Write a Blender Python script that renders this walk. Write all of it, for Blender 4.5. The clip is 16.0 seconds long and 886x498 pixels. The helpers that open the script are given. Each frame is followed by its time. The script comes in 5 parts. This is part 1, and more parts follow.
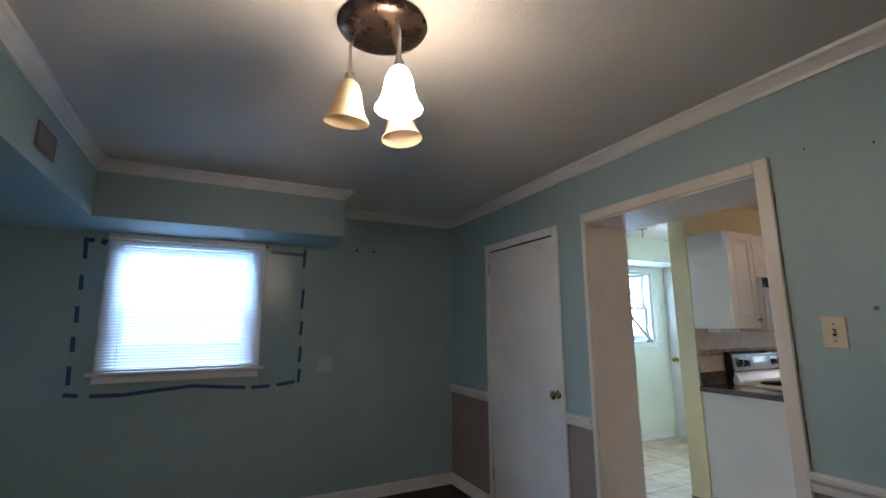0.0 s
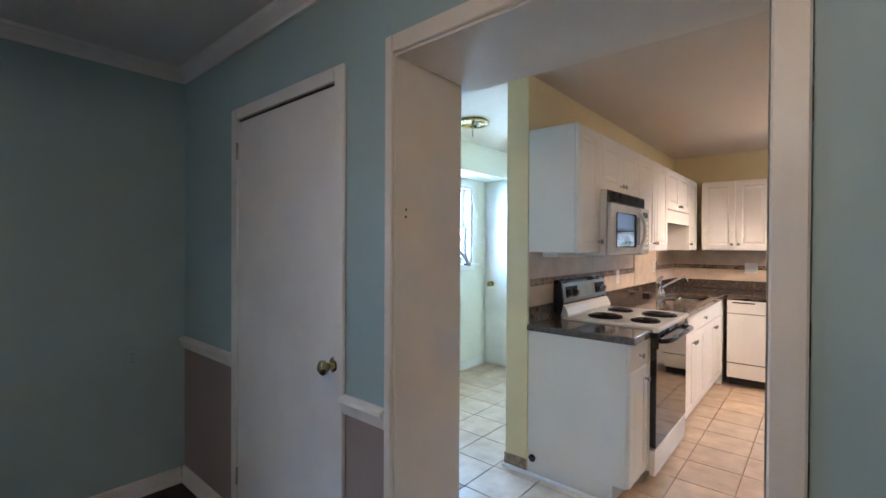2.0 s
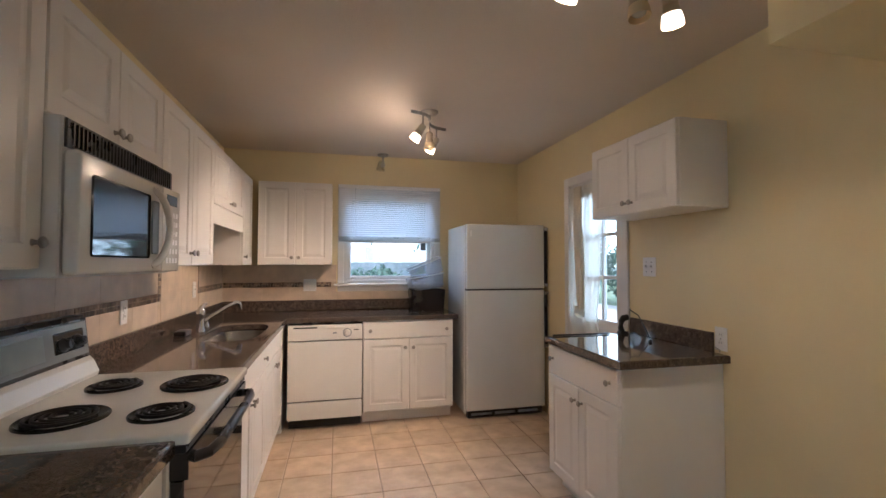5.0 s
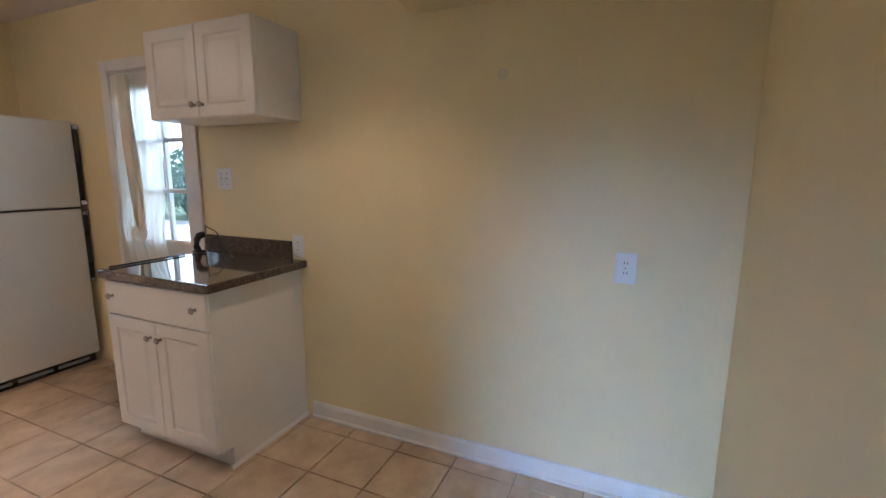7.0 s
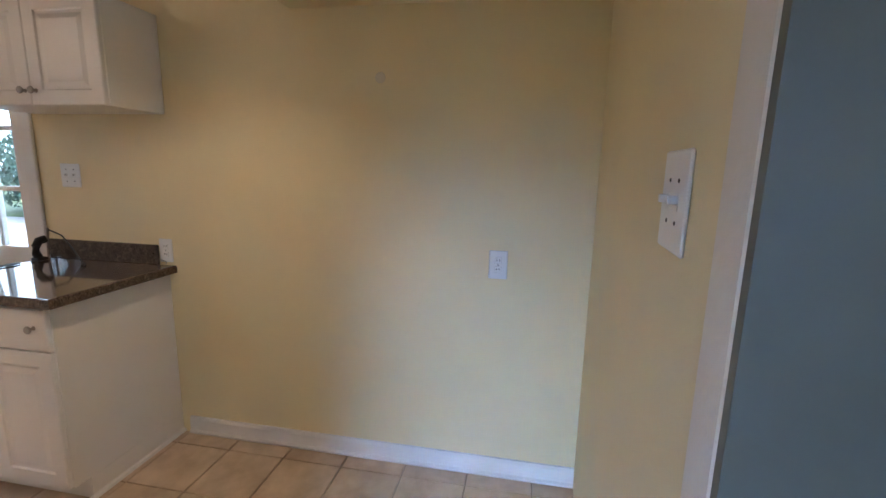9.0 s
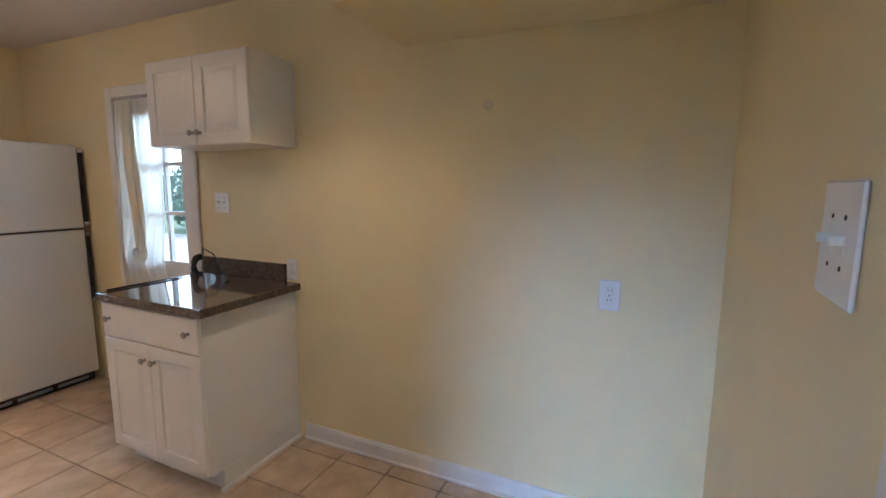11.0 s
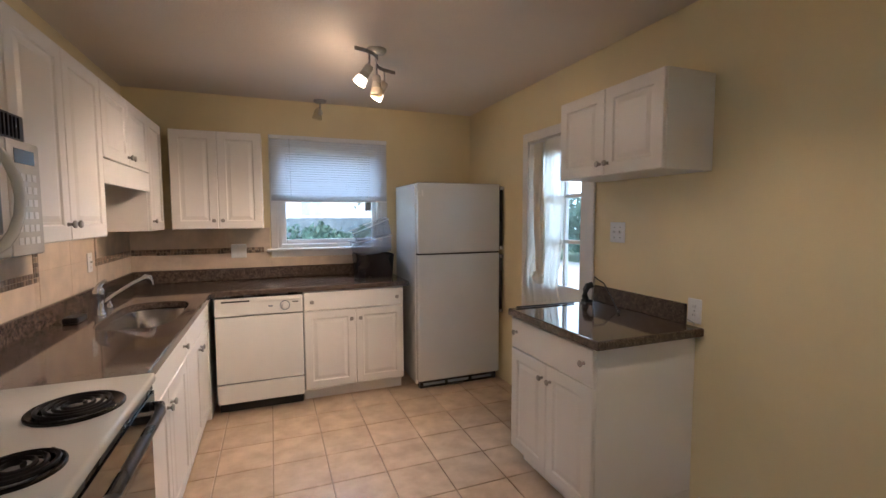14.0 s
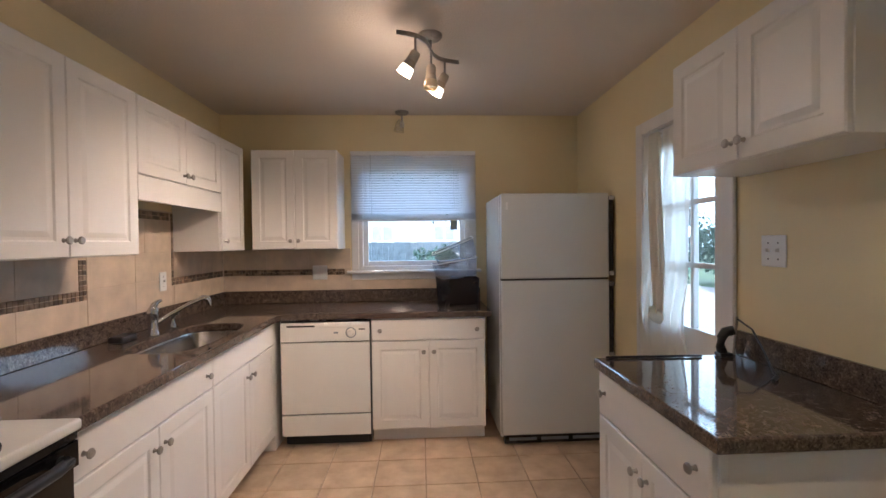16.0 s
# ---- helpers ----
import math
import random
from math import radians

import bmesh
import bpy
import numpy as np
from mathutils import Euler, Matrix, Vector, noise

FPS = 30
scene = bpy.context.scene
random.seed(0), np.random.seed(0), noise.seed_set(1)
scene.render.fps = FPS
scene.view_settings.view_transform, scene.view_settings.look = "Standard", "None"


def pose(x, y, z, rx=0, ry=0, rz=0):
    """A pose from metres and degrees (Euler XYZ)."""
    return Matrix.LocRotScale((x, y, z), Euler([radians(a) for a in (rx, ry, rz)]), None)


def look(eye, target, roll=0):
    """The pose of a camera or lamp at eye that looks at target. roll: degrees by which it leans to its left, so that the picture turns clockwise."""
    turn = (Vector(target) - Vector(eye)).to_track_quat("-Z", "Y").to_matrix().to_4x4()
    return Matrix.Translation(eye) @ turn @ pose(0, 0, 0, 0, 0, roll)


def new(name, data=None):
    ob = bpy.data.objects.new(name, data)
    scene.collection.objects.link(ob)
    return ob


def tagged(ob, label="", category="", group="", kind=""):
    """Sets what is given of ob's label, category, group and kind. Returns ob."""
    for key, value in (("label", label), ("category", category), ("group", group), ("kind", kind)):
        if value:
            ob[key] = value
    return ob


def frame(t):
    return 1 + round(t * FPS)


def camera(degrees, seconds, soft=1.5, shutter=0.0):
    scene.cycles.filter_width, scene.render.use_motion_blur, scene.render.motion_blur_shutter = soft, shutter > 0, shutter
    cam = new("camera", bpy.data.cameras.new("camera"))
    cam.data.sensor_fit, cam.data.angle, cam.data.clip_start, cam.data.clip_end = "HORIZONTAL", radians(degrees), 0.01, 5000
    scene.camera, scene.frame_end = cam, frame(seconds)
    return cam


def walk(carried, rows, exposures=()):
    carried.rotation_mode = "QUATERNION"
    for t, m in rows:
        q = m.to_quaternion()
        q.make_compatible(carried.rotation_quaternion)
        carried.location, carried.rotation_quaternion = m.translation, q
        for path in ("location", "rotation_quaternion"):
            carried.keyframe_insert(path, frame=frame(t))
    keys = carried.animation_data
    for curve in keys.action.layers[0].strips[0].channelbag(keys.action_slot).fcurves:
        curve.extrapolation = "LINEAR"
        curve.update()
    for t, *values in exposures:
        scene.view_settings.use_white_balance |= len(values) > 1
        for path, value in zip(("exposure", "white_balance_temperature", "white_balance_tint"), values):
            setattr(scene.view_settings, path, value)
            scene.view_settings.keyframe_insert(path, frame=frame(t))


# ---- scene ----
cam = camera(90.2, 16.0)
PATH = [
    (0, (2.279, -2.339, 1.378), (0.520, -1.453, 1.722), -0.3),
    (0.5, (1.992, -2.127, 1.373), (0.358, -0.986, 1.529), -0.0),
    (1, (1.747, -1.874, 1.364), (0.270, -0.526, 1.423), -0.2),
    (1.5, (1.556, -1.598, 1.371), (0.144, -0.181, 1.383), -0.1),
    (2, (1.358, -1.342, 1.387), (0.055, 0.175, 1.370), 0.3),
    (2.5, (1.194, -1.079, 1.369), (0.011, 0.533, 1.370), -0.2),
    (3, (1.060, -0.816, 1.369), (0.008, 0.885, 1.394), -0.3),
    (3.2, (1.029, -0.699, 1.366), (0.029, 1.033, 1.397), -0.3),
    (5.5, (1.030, 0.191, 1.363), (1.948, 1.967, 1.434), 0.1),
    (6, (1.088, 0.259, 1.368), (2.374, 1.791, 1.350), 0.3),
    (6.5, (1.059, 0.276, 1.383), (2.652, 1.458, 1.128), 0.4),
    (7, (1.037, 0.257, 1.379), (2.847, 1.037, 1.044), 0.4),
    (7.5, (1.041, 0.206, 1.375), (2.941, 0.728, 1.033), 0.3),
    (8, (1.013, 0.223, 1.413), (2.947, 0.570, 1.039), 1.4),
    (8.1, (1.013, 0.219, 1.413), (2.952, 0.543, 1.036), 1.4),
    (10.5, (1.054, 0.127, 1.437), (2.928, 0.758, 1.140), 0.7),
    (11, (1.045, 0.176, 1.442), (2.853, 0.983, 1.164), 0.4),
    (11.5, (1.061, 0.140, 1.458), (2.753, 1.173, 1.199), 0.1),
    (12, (1.047, 0.130, 1.422), (2.540, 1.441, 1.198), 0.1),
    (12.5, (1.057, 0.159, 1.409), (2.330, 1.687, 1.211), -0.0),
    (13, (1.039, 0.255, 1.400), (2.120, 1.929, 1.226), 0.0),
    (13.5, (1.047, 0.331, 1.413), (1.937, 2.116, 1.262), -0.2),
    (14, (1.036, 0.417, 1.439), (1.757, 2.276, 1.291), -0.2),
    (14.5, (1.130, 0.549, 1.408), (1.667, 2.473, 1.298), -0.5),
    (15, (1.216, 0.642, 1.409), (1.624, 2.598, 1.326), -0.7),
    (15.5, (1.438, 0.741, 1.403), (1.637, 2.730, 1.347), -0.8),
    (16, (1.589, 0.856, 1.391), (1.691, 2.853, 1.359), -0.7),
]
walk(cam, [(t, look(eye, target, roll)) for t, eye, target, roll in PATH], [(0, 0.70, 5950, 22), (0.6, 0.70, 5600, 22), (1.2, 0.74, 5650, 22), (2.0, 0.95, 5850, 22), (2.6, 0.78, 5950, 22), (3.2, 0.52, 6000, 22), (5.2, 0.34, 6000, 22), (6.6, 0.38, 5950, 22), (7.4, 0.52, 6000, 22), (8.2, 0.55, 6050, 22), (10.3, 0.54, 6000, 22), (11.5, 0.46, 5950, 22), (12.5, 0.36, 6000, 22), (14, 0.28, 6000, 22), (16, 0.22, 5850, 22)])

# ---- world, sun, large lights ----
W, YF, H = 2.908, 4.49, 2.43          # kitchen width, far wall, ceiling
HD = 2.385                             # dining room ceiling
XD, YD = -1.468, -0.366                # dining room's window wall and doorway wall
XM = -1.68                            # back room's window wall
world = bpy.data.worlds.new("sky_world")
scene.world = world
world.use_nodes = True
wn = world.node_tree
bg = wn.nodes["Background"]
sky = wn.nodes.new("ShaderNodeTexSky")
sky.sky_type, sky.sun_disc = "NISHITA", False
sky.sun_elevation, sky.sun_rotation = radians(48), radians(180)
wn.links.new(sky.outputs[0], bg.inputs[0])
bg.inputs[1].default_value = 0.15


def lamp(name, kind, m, energy, color, size=0.1, size_y=None, spot=None):
    data = bpy.data.lights.new(name, kind)
    data.energy, data.color = energy, color
    if kind == "AREA":
        data.shape, data.size, data.size_y = "RECTANGLE", size, size_y or size
    elif kind == "SUN":
        data.angle = size
    else:
        data.shadow_soft_size = size
    if spot:
        data.spot_size, data.spot_blend = radians(spot), 0.8
    ob = new(name, data)
    ob.matrix_world = m
    return ob


lamp("sun", "SUN", look((0, 0, 9), (0, 8.1, 0)), 5, (1, 0.95, 0.86), radians(10))
DAY = (0.46, 0.75, 1.0)
WARM = (1.0, 0.765, 0.515)
# sky light standing in the openings
lamp("sky_dining_window", "AREA", look((XD - 0.6, -2.54, 2.0), (0, -2.54, 1.3)), 112, DAY, 1.3, 0.9)
lamp("sky_back_window", "AREA", look((XM - 0.45, 2.25, 1.85), (0, 2.0, 1.0)), 140, (0.41, 0.69, 1.0), 1.1, 1.1)
# added narrow lamp, aimed to make the bluish patch on the blank kitchen wall
lamp("added_patch_light", "AREA", look((XM - 0.4, 1.12, 2.0), (W, 0.25, -0.2)), 20, (0.30, 0.57, 1.0), 0.5, 0.7).data.spread = radians(42)
lamp("sky_kitchen_window", "AREA", look((1.52, YF + 0.75, 2.5), (1.52, YF - 1.2, 0.9)), 54, DAY, 1.2, 0.8)
lamp("sky_kitchen_door", "AREA", look((W + 0.95, 3.05, 2.6), (W - 1.0, 3.0, 0.8)), 24, DAY, 1.0, 0.8)

# ---- materials ----


def mat(name, base, rough=0.5, var=0.08, scale=6.0, bump=0.05, fine=90.0, metal=0.0, spec=0.5, coat=0.0, other=None, rand=0.0):
    """A painted, stone or metal surface: two scales of variation in colour, fine relief."""
    m = bpy.data.materials.new(name)
    m.use_nodes = True
    t = m.node_tree
    b = t.nodes["Principled BSDF"]
    co = t.nodes.new("ShaderNodeTexCoord")
    n1 = t.nodes.new("ShaderNodeTexNoise")
    n1.inputs["Scale"].default_value, n1.inputs["Detail"].default_value = scale, 6
    n2 = t.nodes.new("ShaderNodeTexNoise")
    n2.inputs["Scale"].default_value, n2.inputs["Detail"].default_value = fine, 3
    geo = t.nodes.new("ShaderNodeNewGeometry")
    for n in (n1, n2):
        t.links.new(geo.outputs["Position"], n.inputs["Vector"])
    r = t.nodes.new("ShaderNodeValToRGB")
    dark = other or tuple(c * (1 - 2.2 * var) for c in base)
    r.color_ramp.elements[0].position, r.color_ramp.elements[1].position = 0.3, 0.7
    r.color_ramp.elements[0].color, r.color_ramp.elements[1].color = (*dark, 1), (*[min(1, c * (1 + var * 0.5)) for c in base], 1)
    t.links.new(n1.outputs["Fac"], r.inputs[0])
    out = r.outputs[0]
    if rand:
        info = t.nodes.new("ShaderNodeObjectInfo")
        hs = t.nodes.new("ShaderNodeHueSaturation")
        mr = t.nodes.new("ShaderNodeMapRange")
        mr.inputs["To Min"].default_value, mr.inputs["To Max"].default_value = 1 - rand, 1 + rand
        t.links.new(info.outputs["Random"], mr.inputs["Value"])
        t.links.new(mr.outputs[0], hs.inputs["Value"])
        t.links.new(out, hs.inputs["Color"])
        out = hs.outputs[0]
    t.links.new(out, b.inputs["Base Color"])
    rr = t.nodes.new("ShaderNodeMapRange")
    rr.inputs["To Min"].default_value, rr.inputs["To Max"].default_value = max(0.02, rough * 0.8), min(1, rough * 1.2)
    t.links.new(n1.outputs["Fac"], rr.inputs["Value"])
    t.links.new(rr.outputs[0], b.inputs["Roughness"])
    b.inputs["Metallic"].default_value = metal
    b.inputs["Specular IOR Level"].default_value = spec
    b.inputs["Coat Weight"].default_value = coat
    if bump:
        bp = t.nodes.new("ShaderNodeBump")
        bp.inputs["Strength"].default_value, bp.inputs["Distance"].default_value = bump, 0.01
        t.links.new(n2.outputs["Fac"], bp.inputs["Height"])
        t.links.new(bp.outputs[0], b.inputs["Normal"])
    return m


def glass_mat(name, color=(0.95, 0.98, 1), rough=0.02, gloss=0.03):
    """Clear sheet: mostly see-through, with a gloss that grows at a slant."""
    m = bpy.data.materials.new(name)
    m.use_nodes = True
    t = m.node_tree
    t.nodes.remove(t.nodes["Principled BSDF"])
    tr, gl, mx, lw, pw, mr = (t.nodes.new(k) for k in ("ShaderNodeBsdfTransparent", "ShaderNodeBsdfGlossy", "ShaderNodeMixShader", "ShaderNodeLayerWeight", "ShaderNodeMath", "ShaderNodeMapRange"))
    tr.inputs[0].default_value = (*color, 1)
    gl.inputs["Roughness"].default_value = rough
    pw.operation, pw.inputs[1].default_value = "POWER", 4.0
    mr.inputs["To Min"].default_value, mr.inputs["To Max"].default_value = gloss, 0.7
    t.links.new(lw.outputs["Facing"], pw.inputs[0])
    t.links.new(pw.outputs[0], mr.inputs["Value"])
    t.links.new(mr.outputs[0], mx.inputs[0])
    t.links.new(tr.outputs[0], mx.inputs[1])
    t.links.new(gl.outputs[0], mx.inputs[2])
    t.links.new(mx.outputs[0], t.nodes["Material Output"].inputs[0])
    return m


def thin_mat(name, color, through_color, amount, clear=0.0):
    """Cloth, slat or shade that lets light through."""
    m = bpy.data.materials.new(name)
    m.use_nodes = True
    t = m.node_tree
    t.nodes.remove(t.nodes["Principled BSDF"])
    d, tl, mx = (t.nodes.new(k) for k in ("ShaderNodeBsdfDiffuse", "ShaderNodeBsdfTranslucent", "ShaderNodeMixShader"))
    d.inputs[0].default_value, tl.inputs[0].default_value, mx.inputs[0].default_value = (*color, 1), (*through_color, 1), amount
    t.links.new(d.outputs[0], mx.inputs[1])
    t.links.new(tl.outputs[0], mx.inputs[2])
    out = mx.outputs[0]
    if clear:
        tr, m2 = t.nodes.new("ShaderNodeBsdfTransparent"), t.nodes.new("ShaderNodeMixShader")
        m2.inputs[0].default_value = clear
        t.links.new(out, m2.inputs[1])
        t.links.new(tr.outputs[0], m2.inputs[2])
        out = m2.outputs[0]
    t.links.new(out, t.nodes["Material Output"].inputs[0])
    return m


def glow(name, color, strength):
    m = bpy.data.materials.new(name)
    m.use_nodes = True
    b = m.node_tree.nodes["Principled BSDF"]
    b.inputs["Base Color"].default_value = (*color, 1)
    b.inputs["Emission Color"].default_value = (*color, 1)
    b.inputs["Emission Strength"].default_value = strength
    return m


def granite_mat():
    m = mat("brown_granite", (0.17, 0.13, 0.105), 0.07, 0.3, 9, 0.0, spec=0.6)
    t = m.node_tree
    b = t.nodes["Principled BSDF"]
    geo = t.nodes.new("ShaderNodeNewGeometry")
    v = t.nodes.new("ShaderNodeTexVoronoi")
    v.inputs["Scale"].default_value = 190
    n = t.nodes.new("ShaderNodeTexNoise")
    n.inputs["Scale"].default_value, n.inputs["Detail"].default_value, n.inputs["Roughness"].default_value = 38, 8, 0.7
    t.links.new(geo.outputs["Position"], v.inputs["Vector"])
    t.links.new(geo.outputs["Position"], n.inputs["Vector"])
    sep = t.nodes.new("ShaderNodeSeparateColor")
    t.links.new(v.outputs["Color"], sep.inputs[0])
    add = t.nodes.new("ShaderNodeMath")
    add.operation = "MULTIPLY_ADD"
    add.inputs[1].default_value = 0.36
    t.links.new(sep.outputs[0], add.inputs[0])
    t.links.new(n.outputs["Fac"], add.inputs[2])
    r = t.nodes.new("ShaderNodeValToRGB")
    els = r.color_ramp.elements
    els[0].position, els[0].color = 0.36, (0.022, 0.016, 0.013, 1)
    els[1].position, els[1].color = 0.95, (0.17, 0.13, 0.105, 1)
    for p, c in ((0.5, (0.05, 0.036, 0.029, 1)), (0.66, (0.080, 0.057, 0.044, 1)), (0.8, (0.11, 0.081, 0.063, 1))):
        els.new(p).color = c
    t.links.new(add.outputs[0], r.inputs[0])
    t.links.new(r.outputs[0], b.inputs["Base Color"])
    return m


M_BACK = mat("off_white_wall_paint", (0.73, 0.73, 0.63), 0.5, 0.03, 1.6, 0.12, 140)
M_YELLOW = mat("yellow_wall_paint", (0.80, 0.68, 0.41), 0.5, 0.04, 1.6, 0.06, 140)
M_BLUE = mat("teal_wall_paint", (0.34, 0.46, 0.475), 0.55, 0.06, 1.3, 0.05, 130)
# jamb teal dimmed, blue cut: the jamb's shade is put into this colour
M_JAMB_SHADE = mat("teal_jamb_paint_with_shade", (0.145, 0.142, 0.112), 0.5, 0.1, 5, 0.03, 60)
M_PTEAL = mat("pale_teal_paint", (0.48, 0.57, 0.59), 0.5, 0.04, 6, 0.05)
M_TAUPE = mat("taupe_wainscot_paint", (0.33, 0.26, 0.235), 0.6, 0.06, 2.5, 0.1, 150)
M_KCEIL = mat("cream_ceiling_paint", (0.70, 0.62, 0.53), 0.8, 0.03, 1.2, 0.3, 110)
M_CEIL = mat("ceiling_paint", (0.74, 0.70, 0.66), 0.8, 0.03, 1.2, 0.3, 110)
M_TRIM = mat("white_trim_paint", (0.78, 0.76, 0.73), 0.4, 0.05, 4, 0.06, 60)
M_CREAM = mat("cream_jamb_paint", (0.76, 0.70, 0.62), 0.42, 0.05, 3, 0.08, 60)
M_CAB = mat("white_cabinet_foil", (0.80, 0.77, 0.725), 0.32, 0.02, 3, 0.02, 40)
M_APPL = mat("white_enamel", (0.80, 0.785, 0.74), 0.22, 0.02, 3, 0.02, 200, coat=0.3)
M_FRIDGE = mat("textured_white_enamel", (0.69, 0.70, 0.685), 0.22, 0.02, 3, 0.06, 260, coat=0.2)
M_BLACK = mat("black_plastic", (0.012, 0.012, 0.013), 0.28, 0.1, 8, 0.03, 120)
M_GLOSSBLK = mat("black_oven_glass", (0.008, 0.008, 0.009), 0.05, 0.1, 6, 0.0, spec=0.7)
M_COIL = mat("burner_coil_iron", (0.018, 0.016, 0.016), 0.45, 0.3, 40, 0.1, 200, metal=0.5)
M_DRIP = mat("sooty_drip_pan", (0.03, 0.028, 0.027), 0.25, 0.3, 20, 0.03, 90, metal=0.8)
M_CHROME = mat("chrome", (0.62, 0.62, 0.63), 0.12, 0.06, 20, 0.0, metal=1.0)
M_NICKEL = mat("brushed_nickel", (0.42, 0.39, 0.36), 0.32, 0.1, 40, 0.03, 300, metal=1.0)
M_SOCKET = mat("satin_nickel", (0.62, 0.55, 0.47), 0.45, 0.06, 30, 0.0, metal=0.7)
M_STEEL = mat("sink_steel", (0.40, 0.39, 0.38), 0.2, 0.08, 30, 0.04, 250, metal=1.0)
M_BRASS = mat("worn_brass", (0.55, 0.42, 0.2), 0.25, 0.15, 30, 0.02, 200, metal=1.0)
M_BRONZE = mat("brown_bronze_canopy", (0.16, 0.11, 0.09), 0.28, 0.1, 20, 0.0, metal=0.9)
M_GRANITE = granite_mat()
M_TILE = mat("beige_floor_tile", (0.62, 0.48, 0.345), 0.34, 0.1, 8, 0.05, 70, other=(0.45, 0.325, 0.215), rand=0.07)
M_GROUT = mat("brown_grout", (0.37, 0.28, 0.195), 0.85, 0.15, 12, 0.2, 200)
M_SPLASH = mat("beige_wall_tile", (0.66, 0.53, 0.40), 0.38, 0.09, 9, 0.04, 60, rand=0.03)
M_SGROUT = mat("pale_grout", (0.64, 0.52, 0.39), 0.85, 0.08, 12, 0.1, 200)
M_MOSAIC = mat("brown_mosaic_stone", (0.30, 0.21, 0.14), 0.35, 0.3, 30, 0.05, 120, rand=0.55)
M_DFLOOR = mat("dark_brown_carpet", (0.045, 0.032, 0.028), 0.95, 0.25, 25, 0.6, 500)
M_PLATE = mat("white_plastic_plate", (0.80, 0.80, 0.79), 0.35, 0.02, 5, 0.0)
M_IVORY = mat("ivory_plastic_plate", (0.70, 0.62, 0.46), 0.4, 0.03, 5, 0.0)
M_DARKSLOT = mat("dark_slot", (0.03, 0.028, 0.025), 0.7, 0.1, 20, 0.0)
M_DISPLAY = mat("grey_green_display", (0.10, 0.13, 0.14), 0.2, 0.1, 10, 0.0)
M_PANEL = mat("silver_grey_control_panel", (0.27, 0.31, 0.335), 0.22, 0.05, 10, 0.0)
M_SCREEN = mat("pale_blue_glossy_screen", (0.30, 0.37, 0.40), 0.08, 0.05, 10, 0.0)
M_TAPE = mat("blue_painters_tape", (0.03, 0.085, 0.20), 0.7, 0.15, 20, 0.1, 150)
M_SHADE = thin_mat("frosted_glass_shade", (0.75, 0.66, 0.5), (0.85, 0.72, 0.5), 0.45)
M_CLEARSHADE = glass_mat("seeded_clear_glass", (0.95, 0.94, 0.90), 0.2, 0.16)
M_BULB = glow("lit_bulb", (1.0, 0.86, 0.62), 30)
M_BULBOFF = mat("unlit_bulb_glass", (0.7, 0.68, 0.62), 0.2, 0.03, 10, 0.0)
M_SLEEVE = mat("tan_frosted_glass", (0.52, 0.44, 0.34), 0.3, 0.06, 20, 0.0)
M_LITSHADE = glow("lit_frosted_shade", (1.0, 0.84, 0.60), 3.5)
M_GLASS = glass_mat("window_glass")
M_SLAT = thin_mat("white_blind_slat", (0.74, 0.76, 0.8), (0.8, 0.84, 0.92), 0.11)
M_CURTAIN = thin_mat("sheer_cream_curtain_cloth", (0.78, 0.75, 0.68), (0.86, 0.83, 0.76), 0.5, 0.06)
M_CURTAIN_FOLD = thin_mat("gathered_cream_curtain_cloth", (0.74, 0.69, 0.58), (0.7, 0.64, 0.52), 0.12)
M_FILM = glass_mat("clear_plastic_sheet", (0.88, 0.94, 0.98), 0.3, 0.06)
M_CLEARBOX = glass_mat("clear_plastic_box", (0.90, 0.91, 0.94), 0.10, 0.14)
M_DARKBIN = mat("dark_smoked_plastic", (0.02, 0.014, 0.014), 0.18, 0.1, 6, 0.0)
M_VENT = mat("brown_vent", (0.16, 0.12, 0.09), 0.6, 0.1, 10, 0.05)
M_SKYGLOW = glow("bright_overcast_sky", (0.72, 0.9, 1.0), 3.0)
M_DRIVE = mat("pale_concrete", (0.55, 0.54, 0.52), 0.85, 0.1, 2, 0.2, 60)
M_GRASS = mat("lawn", (0.12, 0.19, 0.08), 0.9, 0.3, 1.2, 0.5, 60)
M_LEAF = mat("green_leaves", (0.105, 0.20, 0.15), 0.6, 0.25, 3, 0.1, 60, rand=0.3)
M_BARK = mat("tree_bark", (0.12, 0.09, 0.07), 0.9, 0.3, 9, 0.6, 40)
M_SIDING = mat("white_siding", (0.75, 0.76, 0.76), 0.6, 0.04, 2, 0.05)
M_FENCE = mat("grey_fence_wood", (0.28, 0.33, 0.36), 0.85, 0.15, 6, 0.3, 50)
M_ROOF = mat("grey_shingle", (0.12, 0.12, 0.13), 0.9, 0.2, 8, 0.3, 50)
M_DARKWIN = mat("grey_window_pane", (0.46, 0.52, 0.56), 0.08, 0.1, 3, 0.0)

# ---- mesh helpers ----


def obj(name, bm, material, smooth=False):
    me = bpy.data.meshes.new(name)
    bm.normal_update()
    bm.to_mesh(me)
    bm.free()
    me.materials.append(material)
    if smooth:
        me.shade_smooth()
        me.set_sharp_from_angle(angle=radians(40))
    return new(name, me)


def part(name, bm, material, parent, label="", smooth=False):
    ob = obj(name, bm, material, smooth)
    ob.parent = parent
    return tagged(ob, label) if label else ob


def thing(name, m, label, category, group="", kind=""):
    ob = new(name)
    ob.empty_display_size = 0.05
    ob.matrix_world = m
    return tagged(ob, label, category, group, kind)


